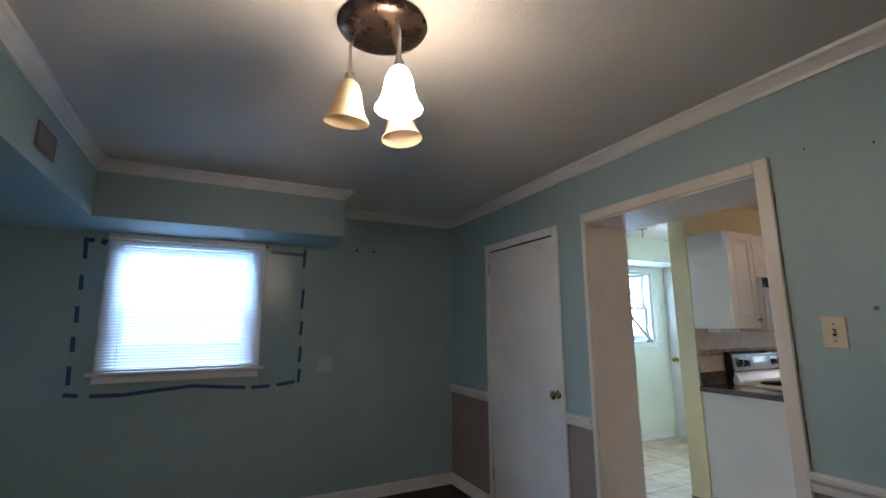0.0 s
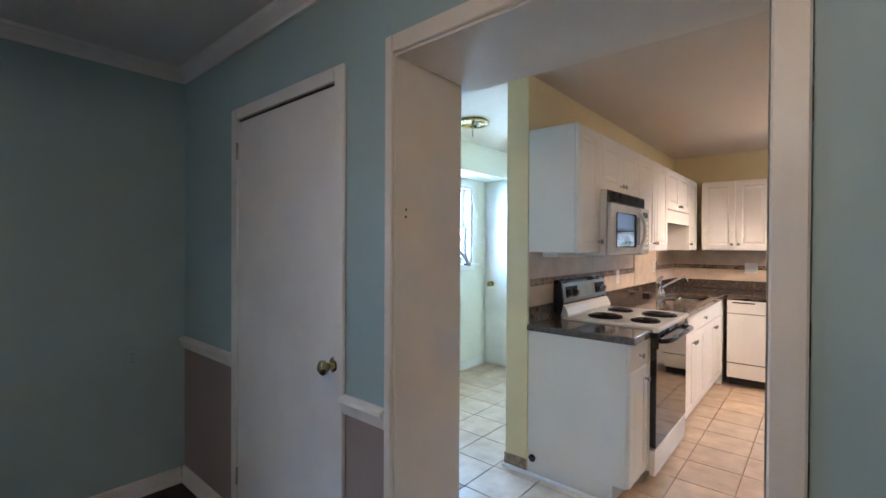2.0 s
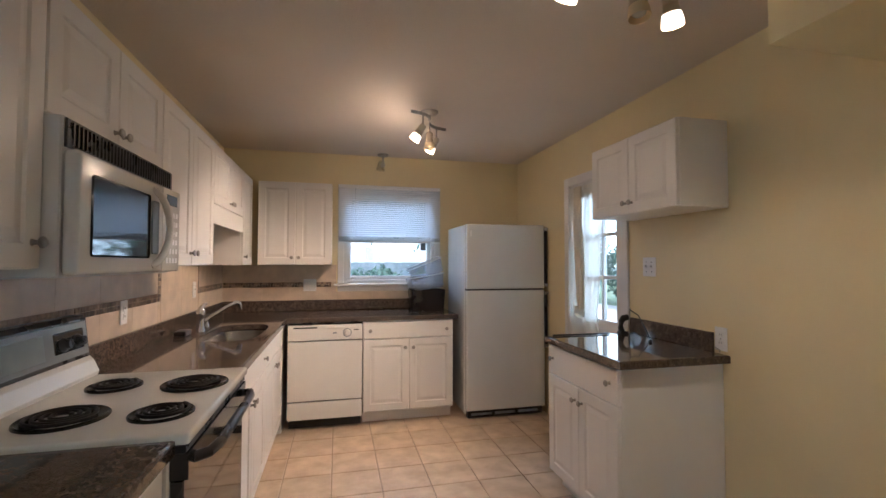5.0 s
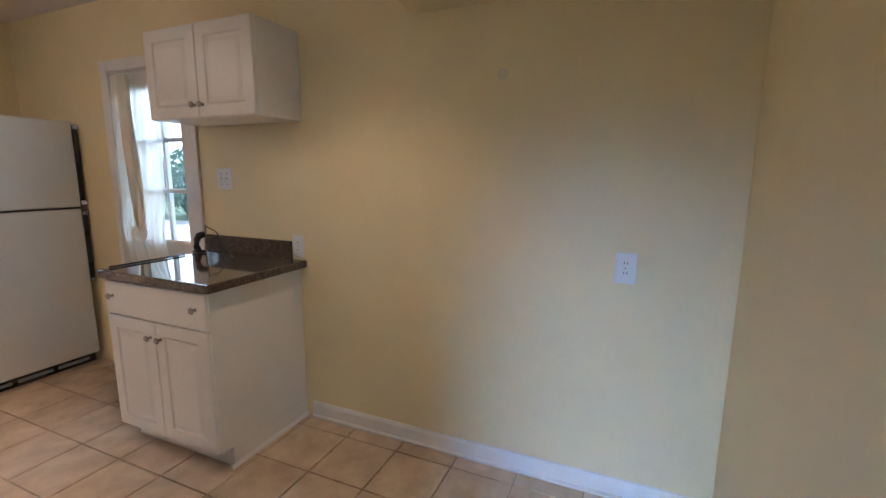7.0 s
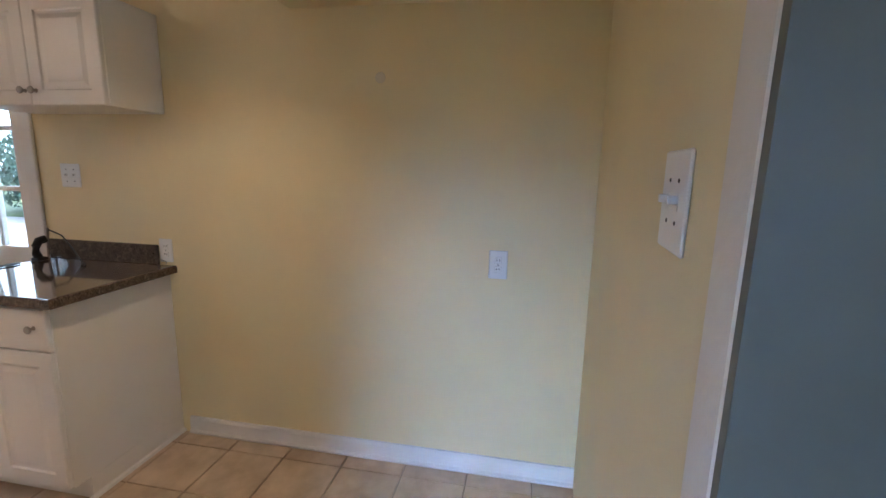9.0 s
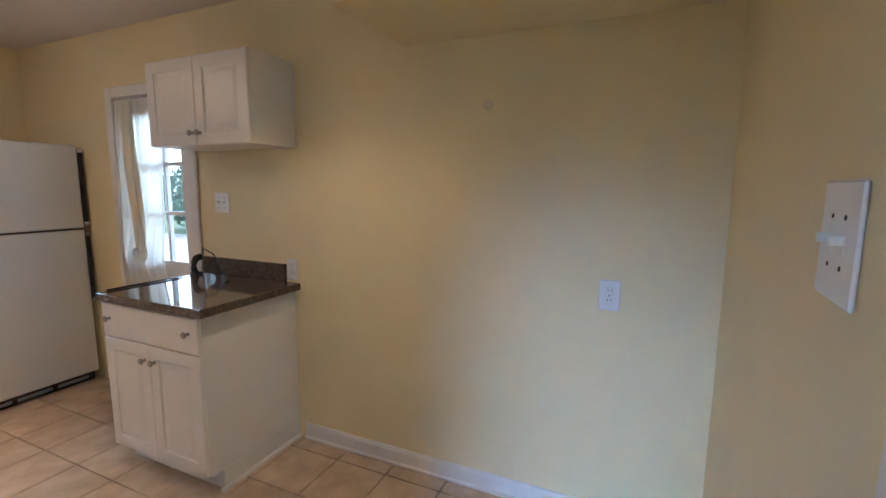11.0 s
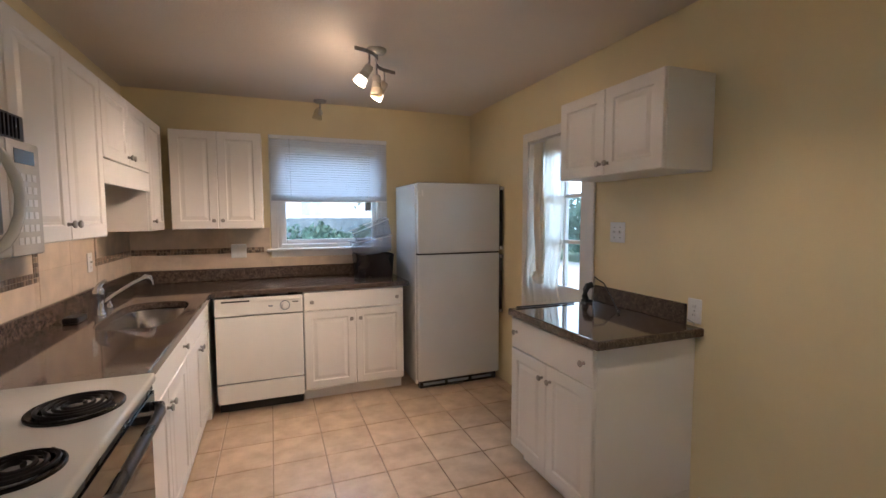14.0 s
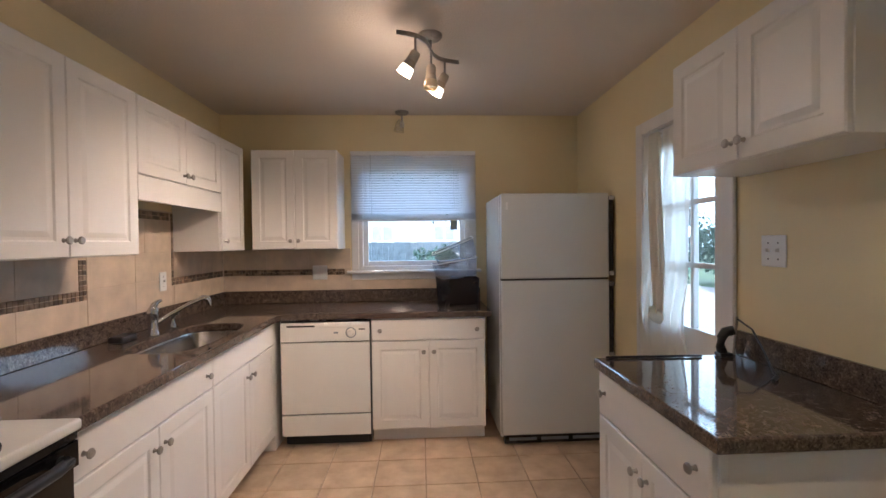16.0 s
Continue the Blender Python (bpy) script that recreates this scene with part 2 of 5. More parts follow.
def box(bm, a, b, bevel=0.0, seg=1):
    """An axis-aligned box from corner a to corner b."""
    lo, hi = [min(p, q) for p, q in zip(a, b)], [max(p, q) for p, q in zip(a, b)]
    v = [bm.verts.new((x, y, z)) for x in (lo[0], hi[0]) for y in (lo[1], hi[1]) for z in (lo[2], hi[2])]
    f = [bm.faces.new([v[i] for i in q]) for q in ((0, 1, 3, 2), (4, 6, 7, 5), (0, 4, 5, 1), (2, 3, 7, 6), (0, 2, 6, 4), (1, 5, 7, 3))]
    if bevel:
        edges = {e for q in f for e in q.edges}
        bmesh.ops.bevel(bm, geom=list(edges), offset=bevel, segments=seg, affect="EDGES", profile=0.5)
    return bm


def bx(a, b, bevel=0.0, seg=1):
    return box(bmesh.new(), a, b, bevel, seg)


def prism(pts, z0, z1, bm=None):
    """An upright prism over a plan polygon (counter-clockwise)."""
    bm = bm or bmesh.new()
    lo = [bm.verts.new((x, y, z0)) for x, y in pts]
    hi = [bm.verts.new((x, y, z1)) for x, y in pts]
    bm.faces.new(lo[::-1])
    bm.faces.new(hi)
    n = len(pts)
    for i in range(n):
        bm.faces.new((lo[i], lo[(i + 1) % n], hi[(i + 1) % n], hi[i]))
    return bm


def lathe(profile, n=20, bm=None, m=None):
    """A turned body from (radius, height) pairs, round the z axis."""
    bm = bm or bmesh.new()
    rings = []
    for r, z in profile:
        if r < 1e-5:
            rings.append([bm.verts.new((0, 0, z))])
        else:
            rings.append([bm.verts.new((r * math.cos(2 * math.pi * i / n), r * math.sin(2 * math.pi * i / n), z)) for i in range(n)])
    for p, q in zip(rings, rings[1:]):
        for i in range(n):
            j = (i + 1) % n
            if len(p) == 1 and len(q) > 1:
                bm.faces.new((p[0], q[j], q[i]))
            elif len(q) == 1 and len(p) > 1:
                bm.faces.new((p[i], p[j], q[0]))
            elif len(p) > 1:
                bm.faces.new((p[i], p[j], q[j], q[i]))
    if m is not None:
        bmesh.ops.transform(bm, matrix=m, verts=[v for r in rings for v in r])
    bmesh.ops.recalc_face_normals(bm, faces=bm.faces[:])
    return bm


def tube(points, r, n=8, bm=None, closed=False):
    """A round bar along a line of points; r may be a list."""
    bm = bm or bmesh.new()
    pts = [Vector(p) for p in points]
    rs = r if isinstance(r, (list, tuple)) else [r] * len(pts)
    rings, up = [], Vector((0.1, 0.2, 1)).normalized()
    for i, p in enumerate(pts):
        a = pts[(i + 1) % len(pts)] if closed or i + 1 < len(pts) else p
        b = pts[i - 1] if closed or i else p
        d = (a - b).normalized()
        s = d.cross(up)
        if s.length < 1e-3:
            s = d.cross(Vector((1, 0, 0)))
        s.normalize()
        u = s.cross(d).normalized()
        rings.append([bm.verts.new(p + rs[i] * (math.cos(2 * math.pi * k / n) * s + math.sin(2 * math.pi * k / n) * u)) for k in range(n)])
    for i in range(len(rings) - (0 if closed else 1)):
        p, q = rings[i], rings[(i + 1) % len(rings)]
        for k in range(n):
            bm.faces.new((p[k], p[(k + 1) % n], q[(k + 1) % n], q[k]))
    if not closed:
        bm.faces.new(rings[0])
        bm.faces.new(rings[-1][::-1])
    bmesh.ops.recalc_face_normals(bm, faces=bm.faces[:])
    return bm


def slab(axis, a0, a1, u, v, holes=()):
    """A wall or ceiling with rectangular openings right through it. axis is its thickness; u, v its extents; holes (u0, u1, v0, v1)."""
    us = sorted({*u, *[c for h in holes for c in h[:2]]})
    vs = sorted({*v, *[c for h in holes for c in h[2:]]})
    us, vs = [c for c in us if u[0] <= c <= u[1]], [c for c in vs if v[0] <= c <= v[1]]

    def solid(i, j):
        if not (0 <= i < len(us) - 1 and 0 <= j < len(vs) - 1):
            return False
        cu, cv = (us[i] + us[i + 1]) / 2, (vs[j] + vs[j + 1]) / 2
        return not any(h[0] < cu < h[1] and h[2] < cv < h[3] for h in holes)

    bm, made = bmesh.new(), {}

    def vert(a, i, j):
        key = (a, i, j)
        if key not in made:
            p = {"x": (a, us[i], vs[j]), "y": (us[i], a, vs[j]), "z": (us[i], vs[j], a)}[axis]
            made[key] = bm.verts.new(p)
        return made[key]

    for i in range(len(us) - 1):
        for j in range(len(vs) - 1):
            if not solid(i, j):
                continue
            for a in (a0, a1):
                bm.faces.new([vert(a, *c) for c in ((i, j), (i + 1, j), (i + 1, j + 1), (i, j + 1))])
            for di, dj, c, d in ((-1, 0, (i, j), (i, j + 1)), (1, 0, (i + 1, j), (i + 1, j + 1)), (0, -1, (i, j), (i + 1, j)), (0, 1, (i, j + 1), (i + 1, j + 1))):
                if not solid(i + di, j + dj):
                    bm.faces.new((vert(a0, *c), vert(a0, *d), vert(a1, *d), vert(a1, *c)))
    bmesh.ops.recalc_face_normals(bm, faces=bm.faces[:])
    return bm


def struct(name, bm, material, label, smooth=False):
    return tagged(obj(name, bm, material, smooth), label, name.split("_")[0], kind="structure")


def strip(p, q, profile, out):
    """A moulding from p to q: profile of (distance from the wall, height), out the wall's inward direction."""
    bm = bmesh.new()
    o = Vector(out)
    ends = [[bm.verts.new(Vector(e) + o * d + Vector((0, 0, h))) for d, h in profile] for e in (p, q)]
    n = len(profile)
    for i in range(n):
        bm.faces.new((ends[0][i], ends[0][(i + 1) % n], ends[1][(i + 1) % n], ends[1][i]))
    bm.faces.new(ends[0][::-1])
    bm.faces.new(ends[1])
    bmesh.ops.recalc_face_normals(bm, faces=bm.faces[:])
    return bm


CROWN = [(0, -0.07), (0.012, -0.07), (0.016, -0.055), (0.04, -0.022), (0.05, -0.016), (0.055, -0.001), (0, -0.001)]
BASE = [(0, 0.001), (0.022, 0.001), (0.024, 0.012), (0.014, 0.02), (0.014, 0.075), (0.008, 0.09), (0, 0.092)]
RAIL = [(0, 0.0), (0.012, 0.0), (0.016, 0.012), (0.02, 0.03), (0.03, 0.045), (0.03, 0.06), (0.012, 0.066), (0, 0.066)]

# ---- structure ----
OPL, OPR, OPT = 0.308, 1.297, 2.006      # doorway between dining room and kitchen
AX, AY = 1.437, -0.032                   # doorway's kitchen edge
YN = -0.115                              # kitchen's near right corner
struct("floor_base", bx((XM - 0.3, -4.2, -0.12), (4.6, YF + 0.3, -0.012)), M_GROUT, "brown grouted subfloor under the tiles")
struct("floor_dining", bx((XD, -4.0, -0.011), (4.4, -0.2, 0.002)), M_DFLOOR, "dark brown dining room floor")
struct("ceiling_kitchen", slab("z", H, H + 0.1, (XM - 0.2, W + 0.2), (0.0, YF + 0.2)), M_KCEIL, "cream painted kitchen ceiling")
struct("ceiling_dining", slab("z", HD, HD + 0.1, (XD - 0.2, 4.6), (-4.2, 0.0)), M_CEIL, "grey-white painted dining room ceiling")
# kitchen walls
KW = (1.085, 1.995, 1.165, 2.08)         # kitchen window opening: x0 x1 z0 z1
KD = (2.69, 3.40, 0.0, 2.0)              # outside door opening: y0 y1 z0 z1
MW_ = (1.80, 2.70, 1.18, 2.06)           # back room windows, the second one added unseen: y0 y1 z0 z1
MW_ADDED = (0.85, 1.40, 1.18, 2.06)
DWN = (-3.005, -2.095, 1.085, 1.985)          # dining room window: y0 y1 z0 z1
struct("wall_kitchen_far", slab("y", YF, YF + 0.16, (XM - 0.2, W + 0.16), (-0.1, H), [KW]), M_YELLOW, "yellow painted kitchen wall with a window")
struct("wall_kitchen_right", slab("x", W, W + 0.16, (YN - 0.3, YF), (-0.1, H), [KD]), M_YELLOW, "yellow painted kitchen wall with an outside door")
struct("wall_kitchen_range", bx((-0.15, 1.03, -0.1), (0, YF, H)), M_YELLOW, "yellow painted partition wall behind the range")
struct("wall_back_window", slab("x", XM - 0.16, XM, (-0.2, YF), (-0.1, H), [MW_, MW_ADDED]), M_BACK, "off-white back room wall with a window")
struct("wall_back_far", bx((XM, 2.98, -0.1), (-0.15, 3.08, H)), M_BACK, "off-white back room wall")
# wall between the rooms: kitchen skin, dining skin
struct("wall_between_right", prism([(OPR, YD + 0.004), (W + 0.1, YD + 0.004), (W + 0.1, YN - 0.0065), (AX, AY)], -0.1, H), M_YELLOW, "yellow painted wall beside the doorway")
struct("wall_between_left", prism([(XM, YD + 0.004), (OPL, YD + 0.004), (OPL - 0.01, -0.026), (XM, -0.026)], -0.1, H), M_BACK, "off-white wall beside the doorway")
struct("wall_between_over", bx((OPL, YD + 0.004, OPT), (AX, 0.075, H)), M_CEIL, "painted header over the doorway")
struct("wall_between_beam", bx((XM, -0.026, OPT), (OPL, 0.075, H)), M_CEIL, "painted beam running on beside the doorway head")
CL = (-0.773, 0.008, 0.0, 1.98)        # closet door
struct("wall_dining_doorway", slab("y", YD - 0.0, YD + 0.004, (XD, 4.4), (0.0, H), [(OPL, OPR, -0.1, OPT)]), M_BLUE, "dull teal painted dining room wall with a doorway")
struct("wall_dining_window", slab("x", XD - 0.16, XD, (-4.0, YD), (-0.1, H), [DWN]), M_BLUE, "dull teal painted dining room wall with a window")
struct("wall_dining_back", bx((XD, -4.1, -0.1), (4.4, -3.75, H)), M_BLUE, "dull teal painted dining room wall")
struct("wall_dining_right", bx((4.3, -3.75, -0.1), (4.5, YD, H)), M_BLUE, "dull teal painted dining room wall")
for a, b in (((XD, YD - 0.003), (CL[0] - 0.056, YD)), ((CL[1] + 0.056, YD - 0.003), (OPL - 0.025, YD)), ((OPR + 0.047, YD - 0.003), (4.3, YD))):
    struct("wall_wainscot", bx((a[0], a[1], 0.0), (b[0], b[1], 0.79)), M_TAUPE, "taupe painted lower wall under the chair rail")
    struct("trim_chair_rail", strip((a[0], YD - 0.003, 0.785), (b[0], YD - 0.003, 0.785), RAIL, (0, -1, 0)), M_TRIM, "white moulded chair rail")
    struct("baseboard", strip((a[0], YD - 0.003, 0), (b[0], YD - 0.003, 0), BASE, (0, -1, 0)), M_TRIM, "white baseboard")
struct("baseboard", strip((XD, -3.75, 0), (XD, YD - 0.025, 0), BASE, (1, 0, 0)), M_TRIM, "white baseboard")
# boxed-in ducts under the dining room ceiling
SX, SY, SE, SZ = -0.93, -3.058, -1.55, 2.035
struct("wall_duct_box", prism([(XD, -3.75), (4.3, -3.75), (4.3, SY), (SX, SY), (SX, SE), (XD, SE)], SZ, H), M_BLUE, "dull teal boxed duct under the ceiling")
struct("trim_crown", strip((SX, SY, HD), (SX, SE, HD), CROWN, (1, 0, 0)), M_TRIM, "white crown moulding")
struct("trim_crown", strip((SX, SY, HD), (4.3, SY, HD), CROWN, (0, 1, 0)), M_TRIM, "white crown moulding")
struct("trim_crown", strip((XD, SE, HD), (SX + 0.055, SE, HD), CROWN, (0, 1, 0)), M_TRIM, "white crown moulding")
struct("trim_crown", strip((XD, SE, HD), (XD, YD, HD), CROWN, (1, 0, 0)), M_TRIM, "white crown moulding")
struct("trim_crown", strip((XD, YD, HD), (4.3, YD, HD), CROWN, (0, -1, 0)), M_TRIM, "white crown moulding")
struct("wall_back_duct_box", bx((XM, 0.0, 2.14), (XM + 0.33, 2.98, H)), M_BACK, "off-white boxed duct over the back room window")
# kitchen duct box over the blank wall
struct("wall_kitchen_duct_box", bx((2.388, YN - 0.1, 2.075), (W, 1.205, H)), M_YELLOW, "yellow boxed duct under the kitchen ceiling")
struct("baseboard", strip((W, YN, 0), (W, 1.86, 0), BASE, (-1, 0, 0)), M_TRIM, "white baseboard")
struct("baseboard", strip((XM, 0.0, 0), (XM, 2.9, 0), BASE, (1, 0, 0)), M_TRIM, "white baseboard")
struct("trim_post_base", bx((-0.155, 1.024, 0.0), (0.0, 1.0295, 0.085)), M_MOSAIC, "stone tile base on the wall end")
struct("trim_post_shoe", strip((-0.16, 1.024, 0), (0.61, 1.024, 0), [(0, 0), (0.018, 0), (0.014, 0.012), (0, 0.018)], (0, -1, 0)), M_TRIM, "white quarter-round")


def casing(name, u0, u1, top, w, t, place, material=M_TRIM, label="white painted door casing", w0=None):
    """Three boards round an opening, in the plane u, z; place maps (u, depth, z) to the room."""
    bm = bmesh.new()
    for a, b in (((u0 - (w0 or w), 0, 0.001), (u0, t, top + w)), ((u1, 0, 0.001), (u1 + w, t, top + w)), ((u0, 0, top), (u1, t, top + w))):
        box(bm, a, b, 0.004)
    bmesh.ops.transform(bm, matrix=place, verts=bm.verts)
    bmesh.ops.recalc_face_normals(bm, faces=bm.faces[:])
    return struct(name, bm, material, label)


DFACE = Matrix(((1, 0, 0, 0), (0, -1, 0, YD - 0.001), (0, 0, 1, 0), (0, 0, 0, 1)))
RFACE = Matrix(((0, -1, 0, W - 0.001), (1, 0, 0, 0), (0, 0, 1, 0), (0, 0, 0, 1)))
casing("trim_doorway", OPL + 0.01, OPR - 0.01, OPT - 0.008, 0.056, 0.018, DFACE, M_CREAM, w0=0.034)
casing("trim_closet", CL[0], CL[1], CL[3], 0.055, 0.016, DFACE)
casing("trim_outside_door", KD[0] + 0.01, KD[1] - 0.01, KD[3], 0.07, 0.018, RFACE)
for z0, z1 in ((0.90, 1.02), (1.20, 1.26), (1.60, 1.66), (1.84, 1.90)):
    struct("trim_paint_gap", bx((OPR + 0.0462, YD - 0.004, z0), (OPR + 0.0482, YD - 0.0005, z1)), M_VENT, "dark gap where caulk cracked beside the casing")
struct("trim_jamb_left", prism([(OPL + 0.001, YD - 0.004), (OPL + 0.014, YD - 0.004), (OPL + 0.004, -0.022), (OPL - 0.009, -0.022)], 0, OPT - 0.003), M_CREAM, "cream painted door jamb")
# the right jamb's darkness is shade painted in, not a darker paint
struct("trim_jamb_right", prism([(OPR - 0.014, YD - 0.004), (OPR - 0.001, YD - 0.004), (AX - 0.001, AY + 0.014), (AX - 0.014, AY + 0.014)], 0, OPT - 0.003), M_JAMB_SHADE, "teal door jamb with its shade put into the paint colour")
struct("trim_jamb_top", prism([(OPL + 0.014, YD - 0.004), (OPR - 0.014, YD - 0.004), (AX - 0.014, 0.054), (OPL + 0.006, 0.054)], OPT - 0.016, OPT - 0.003), M_CREAM, "cream painted door head")
kc = bx((0, 0, 0.001), (0.075, 0.014, OPT - 0.004), 0.004)
bmesh.ops.transform(kc, matrix=pose(AX, AY + 0.001, 0, 0, 0, -3.26), verts=kc.verts)
struct("trim_doorway_kitchen", kc, M_CREAM, "cream painted casing on the kitchen side")

# ---- cabinets ----
# local frame: x along the front, the wall at y = 0, the front towards -y


def raised_panel(w, h, t=0.019, frame_w=0.058, raised=True):
    """A moulded door front: flat frame, groove, raised field. Lower left back corner at the origin."""
    bm = bmesh.new()
    rings = [(0, 0), (0, -t + 0.004), (0.004, -t)]
    if raised:
        f = min(frame_w, 0.3 * min(w, h))
        rings += [(f, -t), (f + 0.006, -t + 0.006), (f + 0.016, -t + 0.006), (f + 0.036, -t + 0.0012)]
    loops = []
    for i, y in rings:
        loops.append([bm.verts.new((x, y, z)) for x, z in ((i, i), (w - i, i), (w - i, h - i), (i, h - i))])
    for p, q in zip(loops, loops[1:]):
        for k in range(4):
            bm.faces.new((p[k], p[(k + 1) % 4], q[(k + 1) % 4], q[k]))
    bm.faces.new(loops[-1])
    bm.faces.new(loops[0][::-1])
    bmesh.ops.recalc_face_normals(bm, faces=bm.faces[:])
    return bm


KNOB = [(0.0, 0.0), (0.009, 0.0), (0.0065, 0.004), (0.0055, 0.012), (0.009, 0.016), (0.0145, 0.019), (0.0155, 0.023), (0.012, 0.027), (0, 0.028)]
knob_mesh = None


def knob(parent, x, y, z):
    """A brushed nickel mushroom knob; one mesh serves all."""
    global knob_mesh
    if knob_mesh is None:
        ob = obj("knob", lathe(KNOB, 14, m=pose(0, 0, 0, 90, 0, 0)), M_NICKEL, True)
        knob_mesh = ob.data
    else:
        ob = new("knob", knob_mesh)
    ob.parent = parent
    ob.location = (x, y, z)
    return tagged(ob, "brushed nickel knob")


def cabinet(name, m, w, d, h, fronts, label, z0=0.0, toe=0.0, group="", cat="cabinet", hollow=False):
    """fronts: (name, x0, x1, z0, z1, raised, [(knob x, knob z), ...])."""
    c = thing(name, m, label, cat, group)
    top = h - 0.24 if hollow else h
    bm = bx((0.0, -d, z0 + toe), (w, -0.002, top), 0.002)
    if hollow:
        part("rail", bx((0.0, -d, top), (w, -d + 0.02, h)), M_CAB, c)
        part("rail", bx((0.0, -0.022, top), (w, -0.002, h)), M_CAB, c)
    if toe:
        part("toe_kick", bx((0.0, -d + 0.07, z0), (w, -0.002, z0 + toe)), M_CAB, c)
    part("body", bm, M_CAB, c)
    for fname, x0, x1, a, b, raised, knobs in fronts:
        f = part(fname, raised_panel(x1 - x0, b - a, raised=raised), M_CAB, c)
        f.location = (x0, -d - 0.001, a)
        for kx, kz in knobs:
            knob(f, kx - x0, -0.019, kz - a)
    return c


LEFT = lambda y, z=0.0: pose(0.0, y, z, 0, 0, 90)
FAR = lambda x, z=0.0: pose(x, YF, z)
RIGHT = lambda y, z=0.0: pose(W, y, z, 0, 0, -90)
UB, UT, UD = 1.348, 2.085, 0.295          # upper cabinets: bottom, top, depth
BD, BH = 0.585, 0.872                     # base cabinets: depth, height
KZ = UB + 0.065
WALLG, BASEG = "white wall cabinets", "white base cabinets"
g = 0.002
# wall cabinets over the range run
cabinet("wall_cabinet", LEFT(1.036), 0.334, UD, UT, [("door", g, 0.332, UB + g, UT - g, True, [(0.30, KZ)])], "white wall cabinet with one raised-panel door beside the microwave", UB, group=WALLG)
cabinet("wall_cabinet", LEFT(1.372), 0.756, UD, UT, [("door", g, 0.377, 1.745, UT - g, True, [(0.35, 1.79)]), ("door", 0.379, 0.754, 1.745, UT - g, True, [(0.406, 1.79)])], "short white wall cabinet with two doors over the microwave", 1.742, group=WALLG)
cabinet("wall_cabinet", LEFT(2.13), 0.80, UD, UT, [("door", g, 0.399, UB + g, UT - g, True, [(0.372, KZ)]), ("door", 0.401, 0.798, UB + g, UT - g, True, [(0.428, KZ)])], "white wall cabinet with two tall raised-panel doors", UB, group=WALLG)
nook = cabinet("wall_cabinet", LEFT(2.932), 0.836, UD, UT, [("door", g, 0.417, 1.722, UT - g, True, [(0.39, 1.765)]), ("door", 0.419, 0.834, 1.722, UT - g, True, [(0.446, 1.765)])], "short white wall cabinet with two doors over the sink", 1.718, group=WALLG)
part("valance", bx((0.001, -UD - 0.018, 1.60), (0.835, -UD, 1.716), 0.002), M_CAB, nook)
cabinet("wall_cabinet", LEFT(3.77), 0.41, UD, UT, [("door", g, 0.36, UB + g, UT - g, True, [(0.035, KZ)])], "narrow white wall cabinet with one door in the corner", UB, group=WALLG)
cabinet("wall_cabinet", FAR(0.350), 0.628, UD, UT, [("door", g, 0.313, UB + g, UT - g, True, [(0.285, KZ)]), ("door", 0.315, 0.626, UB + g, UT - g, True, [(0.344, KZ)])], "white wall cabinet with two raised-panel doors beside the window", UB, group=WALLG)
cabinet("wall_cabinet", RIGHT(2.585), 0.725, UD - 0.012, 2.072, [("door", g, 0.361, 1.642, 2.07, True, [(0.335, 1.70)]), ("door", 0.363, 0.723, 1.642, 2.07, True, [(0.39, 1.70)])], "short white wall cabinet with two doors on the yellow wall", 1.64, group=WALLG)
# base cabinets
DZ = 0.715


def base(m, w, doors, label, drawer_knobs=2, toe=0.10, raised_drawer=False, hollow=False, DZ=DZ):
    half = w / 2
    fr = [("drawer_front", g, w - g, DZ + 0.006, BH - 0.008, raised_drawer, [(x, 0.79) for x in ([0.06, w - 0.06] if drawer_knobs == 2 else [w / 2] if drawer_knobs == 1 else [])])]
    if doors == 2:
        fr += [("door", g, half - 0.001, toe + 0.01, DZ, True, [(half - 0.035, DZ - 0.075)]), ("door", half + 0.001, w - g, toe + 0.01, DZ, True, [(half + 0.035, DZ - 0.075)])]
    else:
        fr += [("door", g, w - g, toe + 0.01, DZ, True, [(w - 0.04, DZ - 0.075)])]
    return cabinet("base_cabinet", m, w, BD, BH, fr, label, 0.0, toe, BASEG, hollow=hollow)


endcab = base(LEFT(1.042), 0.30, 1, "narrow white base cabinet with a drawer beside the range", 1)
base(LEFT(2.118), 0.86, 2, "white base cabinet with a wide drawer and two doors", 2, hollow=True)
base(LEFT(2.982), 0.87, 2, "white sink base cabinet with a false drawer front", 0, hollow=True)
struct("trim_corner_filler", bx((0.0, 3.856, 0.0), (0.60, YF - 0.002, BH)), M_CAB, "white blind corner filler")
base(FAR(1.245), 0.785, 2, "white base cabinet with a drawer and two doors beside the refrigerator", 2)
rb = base(RIGHT(2.60), 0.69, 2, "white base cabinet standing against the yellow wall", 2, DZ=0.69)
part("shoe_moulding", strip((0.69, -BD + 0.045, 0), (0.69, -0.002, 0), [(0, 0), (0.016, 0), (0.012, 0.012), (0, 0.016)], (1, 0, 0)), M_TRIM, rb)
part("stile", bx((0.687, -BD - 0.001, 0.102), (0.6925, -BD + 0.022, BH - 0.002), 0.001), M_CAB, rb)
hole = thing("cable_hole_cap", pose(0.035, 1.0405, 0.10), "black rubber cap on the cabinet end", "cap")
part("cap", lathe([(0, 0), (0.022, 0), (0.022, 0.01), (0.012, 0.016), (0, 0.016)], 14, m=pose(0, 0, 0, 90)), M_BLACK, hole)

# ---- countertops ----
TZ, TT = 0.912, 0.038


